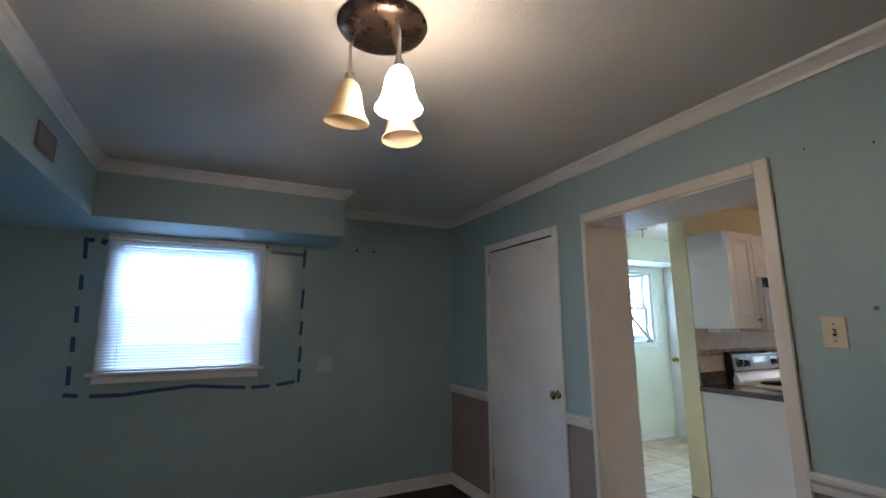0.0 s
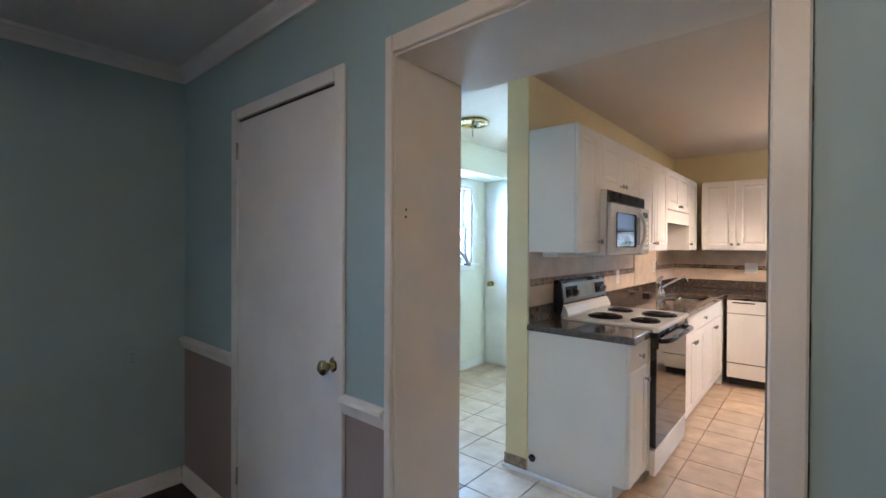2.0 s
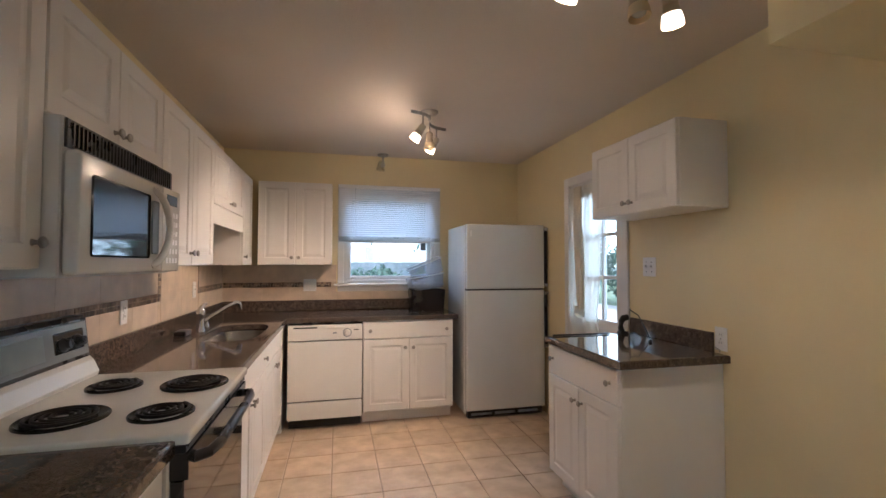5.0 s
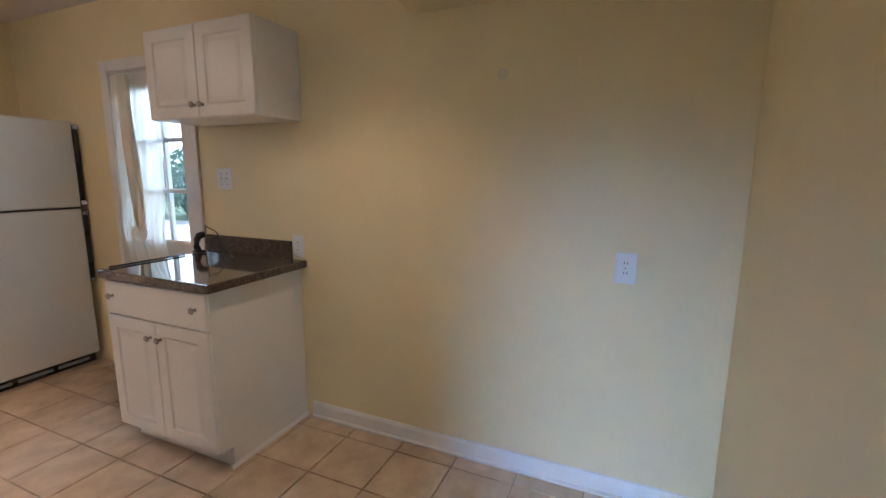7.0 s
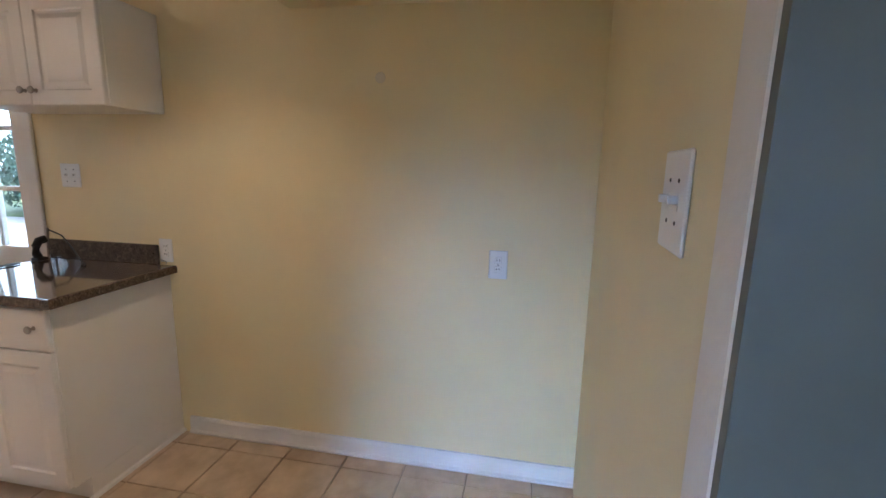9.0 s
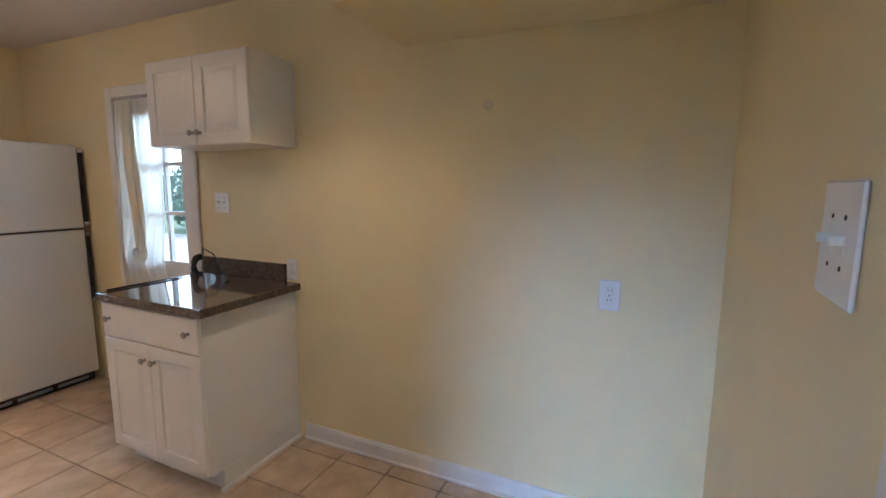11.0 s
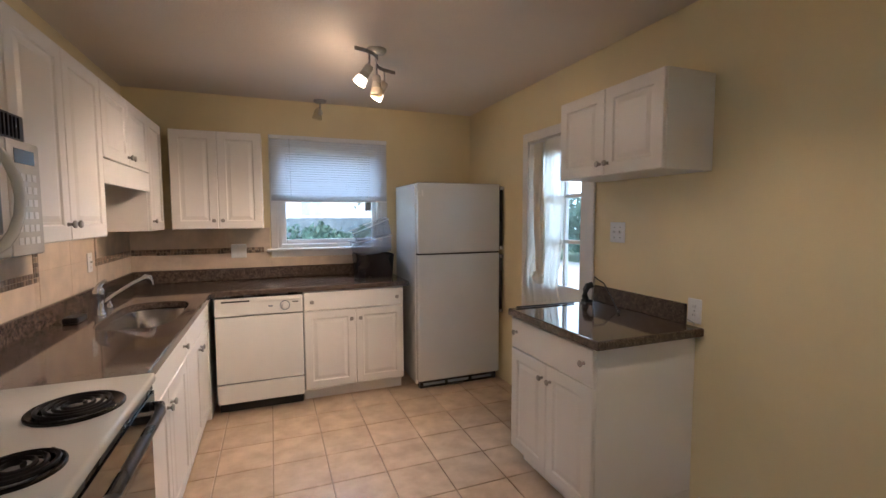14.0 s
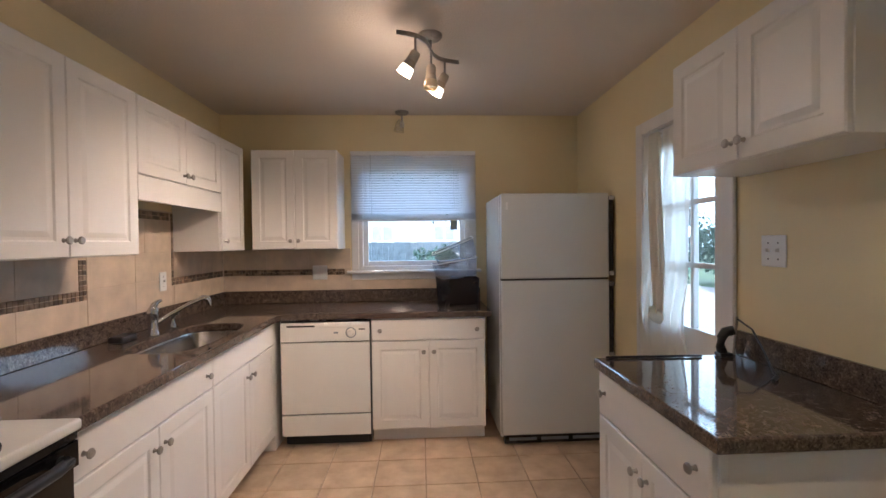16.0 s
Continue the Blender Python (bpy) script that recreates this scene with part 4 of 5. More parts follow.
def dash(y0, z0, y1, z1, w=0.024):
    d = Vector((0, y1 - y0, z1 - z0)).normalized()
    s = Vector((0, -d.z, d.y)) * w / 2
    p, q = Vector((0, y0, z0)), Vector((0, y1, z1))
    bm = bmesh.new()
    o = Vector((0.0016, 0, 0))
    v = [bm.verts.new(c + k) for k in (Vector(), o) for c in (p - s, q - s, q + s, p + s)]
    for f in ((0, 1, 2, 3), (7, 6, 5, 4), (0, 4, 5, 1), (1, 5, 6, 2), (2, 6, 7, 3), (3, 7, 4, 0)):
        bm.faces.new([v[i] for i in f])
    bmesh.ops.recalc_face_normals(bm, faces=bm.faces[:])
    part("strip", bm, M_TAPE, tape)


for a, b in ((2.0, 1.88), (1.77, 1.67), (1.56, 1.45), (1.36, 1.26), (1.17, 1.05)):
    dash(-3.165, a, -3.16, b)
for a, b in ((2.05, 1.90), (1.72, 1.56), (1.46, 1.35), (1.26, 1.14), (1.09, 0.985)):
    dash(-1.715, a, -1.72, b)
for a, b in ((-3.18, -3.10), (-3.04, -2.86), (-2.86, -2.70), (-2.70, -2.45), (-2.45, -2.10), (-2.06, -1.93), (-1.88, -1.745)):
    dash(a, 0.985 + 0.018 * math.sin(a * 7), b, 0.985 + 0.018 * math.sin(b * 7), 0.026)
dash(-3.18, 2.012, -3.12, 2.012, 0.03), dash(-3.08, 2.011, -3.05, 2.0, 0.04), dash(-1.98, 2.008, -1.73, 2.0, 0.026), dash(-3.04, 2.062, -2.0, 2.05, 0.022)

# ---- doors ----


def round_knob(parent, m, material=M_BRASS, label="worn brass door knob"):
    k = part("door_handle", lathe([(0, 0), (0.032, 0), (0.03, 0.006), (0.014, 0.01), (0.011, 0.03), (0.018, 0.038), (0.027, 0.048), (0.027, 0.058), (0.018, 0.066), (0, 0.068)], 20), material, parent, label, True)
    k.matrix_local = m
    return k


cd = thing("door_1", pose(CL[0] + 0.004, YD - 0.003, 0.012), "closed plain white closet door with a brass knob", "door", kind="structure")
part("leaf", bx((0, -0.006, 0), (CL[1] - CL[0] - 0.008, 0.0, CL[3] - 0.024), 0.002), M_TRIM, cd)
round_knob(cd, pose(0.78, -0.006, 0.935, 90))
for z in (0.22, 1.78):
    part("hinge", tube([(0.0, -0.012, z), (0.0, -0.012, z + 0.08)], 0.006, 8), M_NICKEL, cd)
struct("trim_door_shadow_gap", bx((CL[0] + 0.01, YD - 0.0045, CL[3] - 0.012), (CL[1] - 0.01, YD - 0.002, CL[3])), M_DARKSLOT, "dark gap over the closet door")

kd = thing("door_2", pose(W + 0.045, KD[0] + 0.006, 0.008, 0, 0, 90), "white outside door with nine panes of glass", "door", kind="structure")
DW2, DH2 = KD[1] - KD[0] - 0.012, 1.985
G0, G1, GL, GR = 0.945, 1.875, 0.085, DW2 - 0.085
lf = bmesh.new()
for a, b in (((0, 0, 0), (GL, 0.04, DH2)), ((GR, 0, 0), (DW2, 0.04, DH2)), ((GL, 0, G1), (GR, 0.04, DH2)), ((GL, 0, 0), (GR, 0.04, G0))):
    box(lf, a, b, 0.002)
part("leaf", lf, M_TRIM, kd)
for r in range(3):
    for c in range(3):
        pw, ph = (GR - GL) / 3, (G1 - G0) / 3
        p = part("pane", bx((GL + c * pw, 0.018, G0 + r * ph), (GL + (c + 1) * pw, 0.022, G0 + (r + 1) * ph)), M_GLASS, kd)
        p.visible_shadow = False
for i in (1, 2):
    part("muntin", bx((GL + (GR - GL) * i / 3 - 0.012, 0.004, G0), (GL + (GR - GL) * i / 3 + 0.012, 0.036, G1), 0.004), M_TRIM, kd)
    part("muntin", bx((GL, 0.005, G0 + (G1 - G0) * i / 3 - 0.013), (GR, 0.035, G0 + (G1 - G0) * i / 3 + 0.013), 0.004), M_TRIM, kd)
round_knob(kd, pose(0.055, -0.0, 0.91, 90))
kj = bmesh.new()
for a, b in (((W - 0.001, KD[0] - 0.002, 0), (W + 0.16, KD[0] + 0.003, KD[3])), ((W - 0.001, KD[1] - 0.003, 0), (W + 0.16, KD[1] + 0.002, KD[3])), ((W - 0.001, KD[0], KD[3] - 0.004), (W + 0.16, KD[1], KD[3] + 0.001))):
    box(kj, a, b)
struct("trim_outside_jamb", kj, M_TRIM, "white outside door jamb")
for z in (0.25, 1.05, 1.72):
    ch = thing("door_hinge", pose(W - 0.004, KD[1] - 0.004, z), "grey metal door hinge", "hinge", "outside door hinges")
    part("barrel", tube([(0, 0, 0), (0, 0, 0.09)], 0.008, 8), M_NICKEL, ch)
    part("plate", bx((0.0, -0.0, 0.0), (0.006, 0.02, 0.09)), M_NICKEL, ch)


def curtain():
    c = thing("curtain", pose(W + 0.004, 2.90, 0), "cream cloth curtain knotted low on the outside door", "curtain")
    part("rod", tube([(0.0, -0.20, 1.955), (0.0, 0.49, 1.955)], 0.007, 8), M_PLATE, c, "thin white rod")
    bm, rows = bmesh.new(), []
    nz, ny = 40, 60
    for j in range(nz + 1):
        v = j / nz
        z = 1.975 - 1.30 * v
        pinch = 0.5 * math.exp(-((z - 0.98) / 0.16) ** 2)
        half = 0.235 * (1 - 0.2 * pinch)
        mid = 0.255 + 0.03 * pinch
        row = []
        for i in range(ny + 1):
            u = 2 * i / ny - 1
            y = mid + half * u
            slack = 0.35 + 0.65 * max(0.0, min(1.0, 0.5 + u * 2.2)) + 0.5 * pinch
            fold = 0.020 * slack * math.sin(u * 15 + 1.5 * math.sin(z * 2.1)) + 0.006 * slack * math.sin(u * 37 + z * 3)
            row.append(bm.verts.new((-0.004 + (fold - 0.012) * (0.55 + 0.8 * min(1, v * 3)) - 0.03 * pinch, y, z + 0.02 * pinch * u)))
        rows.append(row)
    for p, q in zip(rows, rows[1:]):
        for i in range(ny):
            bm.faces.new((p[i], p[i + 1], q[i + 1], q[i]))
    part("cloth", bm, M_CURTAIN, c, "", True)
    # the cloth gathered into a hanging fold that runs down to the knot
    gm, loops = bmesh.new(), []
    for j in range(31):
        v = j / 30
        z, mid = 1.965 - 0.97 * v, 0.305 - 0.035 * v + 0.012 * math.sin(v * 5)
        w, d = 0.048 + 0.016 * math.sin(v * 3.1) - 0.014 * v, 0.012 + 0.012 * v
        loop = []
        for i in range(36):
            a = math.tau * i / 36
            k = 1 + 0.16 * math.sin(5 * a + v * 3.5) + 0.07 * math.sin(11 * a - v * 5)
            loop.append(gm.verts.new((-0.045 + d * k * math.cos(a), mid + w * k * math.sin(a), z)))
        loops.append(loop)
    for p, q in zip(loops, loops[1:]):
        for i in range(36):
            gm.faces.new((p[i], q[i], q[(i + 1) % 36], p[(i + 1) % 36]))
    part("gathered_fold", gm, M_CURTAIN_FOLD, c, "thicker twisted fold of cream cloth", True)
    kn = bmesh.new()
    bmesh.ops.create_icosphere(kn, subdivisions=3, radius=1.0)
    for v in kn.verts:
        s = 1 + 0.25 * noise.noise(v.co * 2.3)
        v.co = Vector((-0.045 + v.co.x * 0.03 * s, 0.285 + v.co.y * 0.075 * s, 0.99 + v.co.z * 0.055 * s))
    part("knot", kn, M_CURTAIN, c, "gathered knot in the cloth", True)


curtain()
bd = thing("door_3", pose(-1.625, 2.938, 0.01), "white plain door in the back room", "door", kind="structure")
part("leaf", bx((0, 0.0, 0), (0.76, 0.035, 2.0), 0.003), M_TRIM, bd)
round_knob(bd, pose(0.06, 0.0, 0.93, 90))
bcs = bmesh.new()
for a, b in (((XM + 0.002, 2.965, 0), (-1.627, 2.98, 2.07)), ((-0.863, 2.965, 0), (-0.79, 2.98, 2.07)), ((-1.627, 2.965, 2.012), (-0.863, 2.98, 2.07))):
    box(bcs, a, b, 0.003)
struct("trim_back_door", bcs, M_TRIM, "white door casing in the back room")
# folded drying rack leaning in the back room window
rk = thing("drying_rack", pose(XM + 0.10, 0, 0), "grey metal folding rack leaning before the window", "rack")
for i, (a, b) in enumerate((((0.0, 1.95, 1.70), (0.02, 2.50, 1.17)), ((0.03, 2.05, 2.02), (0.02, 2.48, 1.18)))):
    part("arm", tube([a, b], 0.017 - 0.006 * i, 8), M_NICKEL, rk, "", True)
part("foot", tube([(0.0, 2.44, 1.182), (0.0, 2.54, 1.182)], 0.012, 7), M_DARKSLOT, rk)

# ---- lamps ----


def lit_head(parent, x, y, z, yaw, tip, lit=True):
    """One spot of a track light: stem, socket cup and frosted glass."""
    h = pose(x, y, z) @ pose(0, 0, 0, 0, 0, yaw) @ pose(0, 0, 0, 0, tip, 0)
    part("stem", tube([(x, y, z + 0.075), (x, y, z + 0.005)], 0.006, 8), M_NICKEL, parent)
    s = part("socket", lathe([(0, 0.012), (0.02, 0.01), (0.024, 0), (0.026, -0.035), (0.022, -0.04), (0, -0.04)], 16), M_SOCKET, parent, "brushed nickel socket cup", True)
    s.matrix_local = h
    gl = part("shade", lathe([(0.024, -0.030), (0.027, -0.05), (0.031, -0.068), (0.030, -0.070), (0.025, -0.05), (0.021, -0.030)], 20), M_SLEEVE, parent, "cream frosted glass shade", True)
    gl.matrix_local = h
    lower = part("glow_end" if lit else "shade_end", lathe([(0.031, -0.0685), (0.035, -0.088), (0.037, -0.106), (0.035, -0.110), (0.032, -0.088), (0.029, -0.0685)], 20), M_LITSHADE if lit else M_SHADE, gl, "glowing end of the glass" if lit else "", True)
    b = part("bulb", lathe([(0, -0.106), (0.012, -0.104), (0.022, -0.096), (0.024, -0.086), (0.016, -0.065), (0.0, -0.05)], 14), M_BULB if lit else M_BULBOFF, parent, "lit bulb" if lit else "unlit bulb", True)
    b.matrix_local = h
    return h


def track_light(cx, cy, yaw, heads, label):
    t = thing("track_light", pose(cx, cy, H), label, "ceiling light", "kitchen track lights")
    part("canopy", lathe([(0, 0), (0.062, 0), (0.062, -0.008), (0.052, -0.02), (0.02, -0.026), (0, -0.026)], 28), M_NICKEL, t, "", True)
    part("post", tube([(0, 0, -0.02), (0, 0, -0.062)], 0.009, 10), M_NICKEL, t)
    c, s = math.cos(radians(yaw)), math.sin(radians(yaw))

    def at(u):
        w = 0.045 * math.sin(math.pi * u / 0.232)
        return (c * u - s * w, s * u + c * w, -0.066)

    bm = bmesh.new()
    rows = []
    for i in range(25):
        u = -0.232 + 0.464 * i / 24
        x, y, z = at(u)
        nx, ny = -s, c
        rows.append([bm.verts.new((x + nx * a, y + ny * a, z + b)) for a, b in ((-0.003, -0.011), (0.003, -0.011), (0.003, 0.011), (-0.003, 0.011))])
    for p, q in zip(rows, rows[1:]):
        for k in range(4):
            bm.faces.new((p[k], p[(k + 1) % 4], q[(k + 1) % 4], q[k]))
    bm.faces.new(rows[0]), bm.faces.new(rows[-1][::-1])
    bmesh.ops.recalc_face_normals(bm, faces=bm.faces[:])
    part("bar", bm, M_NICKEL, t, "wavy nickel bar", True)
    for u, hyaw, tip, lit, power in heads:
        x, y, z = at(u)
        h = lit_head(t, x, y, z - 0.085, hyaw, tip, lit)
        if lit:
            m = t.matrix_world @ h
            aim = m @ Vector((0, 0, -1.2))
            lamp("bulb_light", "SPOT", look(m @ Vector((0, 0, -0.13)), aim), power, WARM, 0.03, spot=112)
            if power > 12:
                lamp("bulb_spill", "POINT", m @ Matrix.Translation((0, 0, -0.135)), power * 0.07, WARM, 0.02)
    return t


track_light(1.65, 3.09, 47, [(-0.15, -14, 33, True, 38), (0.02, 60, 4, False, 0), (0.16, -10, 30, True, 38)], "brushed nickel track light with three frosted spots, two lit")
track_light(1.93, 1.29, 4, [(-0.20, -70, 28, True, 12), (0.06, 90, 8, False, 0), (0.19, 200, 10, True, 10)], "brushed nickel track light with lit frosted spots")
sl = thing("ceiling_spot", pose(1.455, 4.40, H), "small unlit ceiling spot with a clear glass shade", "ceiling light")
part("canopy", lathe([(0, 0), (0.055, 0), (0.055, -0.008), (0.045, -0.018), (0, -0.02)], 24), M_NICKEL, sl, "", True)
part("stem", tube([(0, 0, -0.015), (0, 0, -0.07)], 0.008, 8), M_NICKEL, sl)
part("shade", lathe([(0.02, -0.065), (0.03, -0.09), (0.042, -0.16), (0.040, -0.161), (0.028, -0.09), (0.018, -0.067)], 18, m=pose(0, 0, 0, 0, 10, 0)), M_CLEARSHADE, sl, "clear glass shade", True)
part("bulb", lathe([(0, -0.13), (0.018, -0.12), (0.02, -0.1), (0.01, -0.07), (0, -0.065)], 12), M_BULBOFF, sl, "", True)

dl = thing("ceiling_light", pose(0.985, -1.912, HD), "bronze three-arm ceiling light with bell glass shades, one lit", "ceiling light")
part("canopy", lathe([(0, 0), (0.15, 0), (0.152, -0.006), (0.14, -0.022), (0.11, -0.032), (0.03, -0.038), (0, -0.038)], 40), M_BRONZE, dl, "polished bronze canopy", True)
BELL = [(0.016, 0.0), (0.03, -0.012), (0.042, -0.04), (0.05, -0.085), (0.06, -0.118), (0.074, -0.138), (0.0725, -0.141), (0.057, -0.119), (0.047, -0.085), (0.039, -0.042), (0.027, -0.015), (0.014, -0.004)]
for k, (x, y, tx, ty, lit) in enumerate(((-0.03, -0.10, 0, 8, False), (0.11, 0.02, 0, 0, True), (-0.10, 0.10, 4, -4, False))):
    part("arm", tube([(x * 0.8, y * 0.8, -0.025), (x, y, -0.09), (x, y, -0.21)], 0.006, 8), M_NICKEL, dl, "", True)
    part("socket", lathe([(0, 0), (0.014, 0), (0.016, -0.03), (0, -0.03)], 12, m=pose(x, y, -0.19)), M_NICKEL, dl, "", True)
    s = part("shade", lathe(BELL, 28), glow("lit_bell_shade", (1.0, 0.82, 0.55), 28) if lit else M_SHADE, dl, "glowing bell glass shade" if lit else "cream bell glass shade", True)
    s.matrix_local = pose(x, y, -0.212, tx, ty, 0)
lamp("dining_bulb_light", "POINT", pose(0.985 + 0.11, -1.912 + 0.02, HD - 0.37), 9, WARM, 0.035)

ml = thing("ceiling_light", pose(-0.88, 1.64, H), "unlit brass-rimmed ceiling fixture with a pull rod", "ceiling light")
part("rim", lathe([(0.0, 0), (0.13, 0), (0.14, -0.012), (0.135, -0.028), (0.10, -0.034), (0.095, -0.02), (0, -0.018)], 32), M_BRASS, ml, "", True)
part("rod", tube([(0, 0, -0.018), (0, 0, -0.13)], 0.006, 7), M_NICKEL, ml)
part("bulb", lathe([(0, -0.06), (0.02, -0.05), (0.024, -0.035), (0.012, -0.018), (0, -0.018)], 12, m=pose(0.06, 0, 0)), M_BULBOFF, ml, "", True)

# ---- plates on the walls ----


def plate(name, m, label, w=0.072, h=0.116, kind_="toggle", gangs=1, material=M_PLATE):
    """A cover plate. Local: x across, the room towards -y, centred."""
    p = thing(name, m, label, name.replace("_", " ").replace("light ", ""), "switches and outlets")
    part("cover", bx((-w / 2, -0.006, -h / 2), (w / 2, -0.0005, h / 2), 0.003), material, p)
    for i in range(gangs):
        x = (i - (gangs - 1) / 2) * 0.046
        if kind_ == "toggle":
            part("slot", bx((x - 0.006, -0.0068, -0.013), (x + 0.006, -0.006, 0.013)), M_PLATE if material is M_PLATE else M_DARKSLOT, p)
            t = part("toggle", bx((x - 0.0045, -0.02, -0.003), (x + 0.0045, -0.006, 0.009), 0.001), material, p)
            for z in (-0.03, 0.03):
                part("screw", lathe([(0, 0), (0.0032, 0), (0.003, 0.001), (0, 0.0012)], 8, m=pose(x, -0.006, z, 90)), M_DARKSLOT, p)
        elif kind_ == "outlet":
            for z in (-0.02, 0.02):
                part("receptacle", bx((x - 0.015, -0.008, z - 0.014), (x + 0.015, -0.006, z + 0.014), 0.002), material, p)
                for q in (-0.006, 0.006):
                    part("slot", bx((x + q - 0.0012, -0.0086, z - 0.003), (x + q + 0.0012, -0.008, z + 0.006)), M_DARKSLOT, p)
            part("screw", lathe([(0, 0), (0.003, 0), (0, 0.001)], 8, m=pose(x, -0.006, 0, 90)), M_DARKSLOT, p)
    return p


R_ = lambda y, z: pose(W, y, z, 0, 0, -90)
L_ = lambda y, z: pose(0.012, y, z, 0, 0, 90)
plate("outlet", R_(0.27, 1.014), "white double outlet on the blank yellow wall", 0.08, 0.125, "outlet")
plate("light_switch", R_(2.437, 1.342), "white double light switch on the yellow wall", 0.118, 0.118, "toggle", 2)
plate("outlet", R_(1.92, 0.985), "white outlet over the end of the granite counter", 0.075, 0.118, "outlet")
plate("light_switch", pose(1.722, -0.0479, 1.380, 0, 0, 180 - 3.26), "large white double switch plate beside the doorway", 0.135, 0.147, "toggle", 2)
plate("light_switch", pose(1.474, YD, 1.348), "ivory light switch on the teal wall", 0.072, 0.116, "toggle", 1, M_IVORY)
plate("outlet", L_(2.545, 1.122), "white outlet on the tiled wall by the range", 0.072, 0.116, "outlet")
plate("light_switch", L_(3.635, 1.17), "white switch on the tiled wall by the sink", 0.072, 0.116, "toggle")
plate("blank_plate", pose(0.775, YF - 0.012, 1.155), "wide pale cover plate on the tiled wall", 0.118, 0.116, "blank")
plate("blank_plate", pose(XD, -1.541, 1.077, 0, 0, 90), "white painted cover plate low on the teal wall", 0.115, 0.115, "blank", 1, M_PTEAL)
plate("outlet", pose(XD, -0.628, 0.768, 0, 0, 90), "painted-over outlet on the teal wall", 0.072, 0.116, "outlet", 1, M_BLUE)


def mark(m, r, label, material=M_DARKSLOT, name="wall_anchor", cat="wall anchor"):
    p = thing(name, m, label, cat, "marks on the walls")
    part("plug", lathe([(0, 0), (r, 0), (r * 0.8, 0.002), (0, 0.0025)], 10, m=pose(0, 0, 0, 90)), material, p)


for x, z in ((1.597, 1.43), (1.641, 1.428)):
    mark(pose(x, YD, z), 0.008, "brown screw anchor stuck in the teal wall", M_VENT)
for x, z in ((1.466, 2.045), (1.665, 1.995)):
    mark(pose(x, YD, z), 0.004, "small nail hole in the teal wall")
for y in (-1.297, -1.142):
    mark(pose(XD, y, 2.034, 0, 0, 90), 0.012, "dark screw anchor under the teal ceiling line")
mark(R_(0.80, 1.79), 0.024, "brown round patch on the yellow wall", M_IVORY, "wall_patch", "wall patch")
for y, z in ((-0.322, 1.503), (-0.324, 1.479)):
    mark(pose(OPL + 0.0135, y, z, 0, 0, 91.7), 0.005, "screw hole in the door jamb", M_VENT)
for i in range(10):
    mark(pose(AX - 0.018, AY - 0.002 - 0.006 * (i % 2), 0.62 + i * 0.03, 0, 0, -115), 0.0035, "chip in the jamb's paint")

# vent on the dining room duct
vt = thing("air_vent", pose(-0.08, SY, 2.165, 0, 0, 180), "small brown air vent on the boxed duct", "vent")
part("frame", slab("y", -0.008, -0.0005, (-0.11, 0.11), (-0.055, 0.055), [(-0.095, 0.095, -0.04, 0.04)]), M_VENT, vt)
part("backing", bx((-0.095, -0.003, -0.04), (0.095, -0.001, 0.04)), M_DARKSLOT, vt)
for i in range(6):
    s = part("slat", bx((-0.095, -0.001, -0.006), (0.095, 0.0, 0.006)), M_VENT, vt)
    s.matrix_local = pose(0, -0.004, -0.033 + i * 0.0132, 35)

# ---- loose things ----
bn = thing("storage_bin", pose(1.87, 4.30, TZ), "dark smoked plastic bin on the granite counter", "bin")
bb = bmesh.new()
lo_ = [(-0.165, -0.13), (0.165, -0.13), (0.165, 0.13), (-0.165, 0.13)]


def tub(bm, z0, z1, s0, s1, t=0.004):
    loops = [[bm.verts.new((x * s, y * s, z)) for x, y in lo_] for z, s in ((z0, s0), (z1, s1), (z1, s1 - 0.03), (z0 + t, s0 - 0.03))]
    for p, q in zip(loops, loops[1:]):
        for i in range(4):
            bm.faces.new((p[i], p[(i + 1) % 4], q[(i + 1) % 4], q[i]))
    bm.faces.new(loops[0][::-1])
    bm.faces.new(loops[-1])
    e = [e for e in bm.edges if abs(e.verts[0].co.z - e.verts[1].co.z) > (z1 - z0) * 0.4]
    bmesh.ops.bevel(bm, geom=e, offset=0.02, segments=3, affect="EDGES", profile=0.5)
    bmesh.ops.recalc_face_normals(bm, faces=bm.faces[:])
    return bm


part("tub", tub(bb, 0.001, 0.20, 0.92, 1.0), M_DARKBIN, bn, "", True)
for k, (m, lab) in enumerate(((pose(1.865, 4.29, TZ + 0.205, 0, -9, 4), "clear plastic box stacked on the dark bin"), (pose(1.885, 4.30, TZ + 0.33, 3, -22, -3), "clear plastic box tilted on top of another"))):
    tb = thing("clear_box", m, lab, "clear box", "stacked clear boxes")
    part("tray", tub(bmesh.new(), 0.0, 0.13, 0.88, 1.0), M_CLEARBOX, tb, "", True)
    rim = [(-0.168, -0.133, 0.13), (0.168, -0.133, 0.13), (0.168, 0.133, 0.13), (-0.168, 0.133, 0.13)]
    # white on a clear edge: the rim's bright highlight is put into its colour
    part("rim", tube(rim, 0.004, 6, closed=True), M_PLATE, tb, "", True)
st = thing("thin_rod", pose(2.33, 2.592, TZ + 0.005), "thin black rod lying along the granite counter", "rod")
part("rod", tube([(0, 0, 0.001), (0.39, -0.012, 0.001)], 0.005, 8), M_BLACK, st, "", True)
hs = thing("handset", pose(2.812, 2.585, TZ) @ Matrix.Diagonal((0.75, 0.75, 0.75, 1)), "curved black handset standing on the granite counter", "handset")
part("body", tube([(0, 0.0, 0.012), (-0.012, 0, 0.05), (-0.008, 0, 0.10), (0.015, 0, 0.135), (0.04, 0, 0.14), (0.05, 0, 0.12)], [0.026, 0.024, 0.024, 0.026, 0.028, 0.022], 12), M_BLACK, hs, "", True)
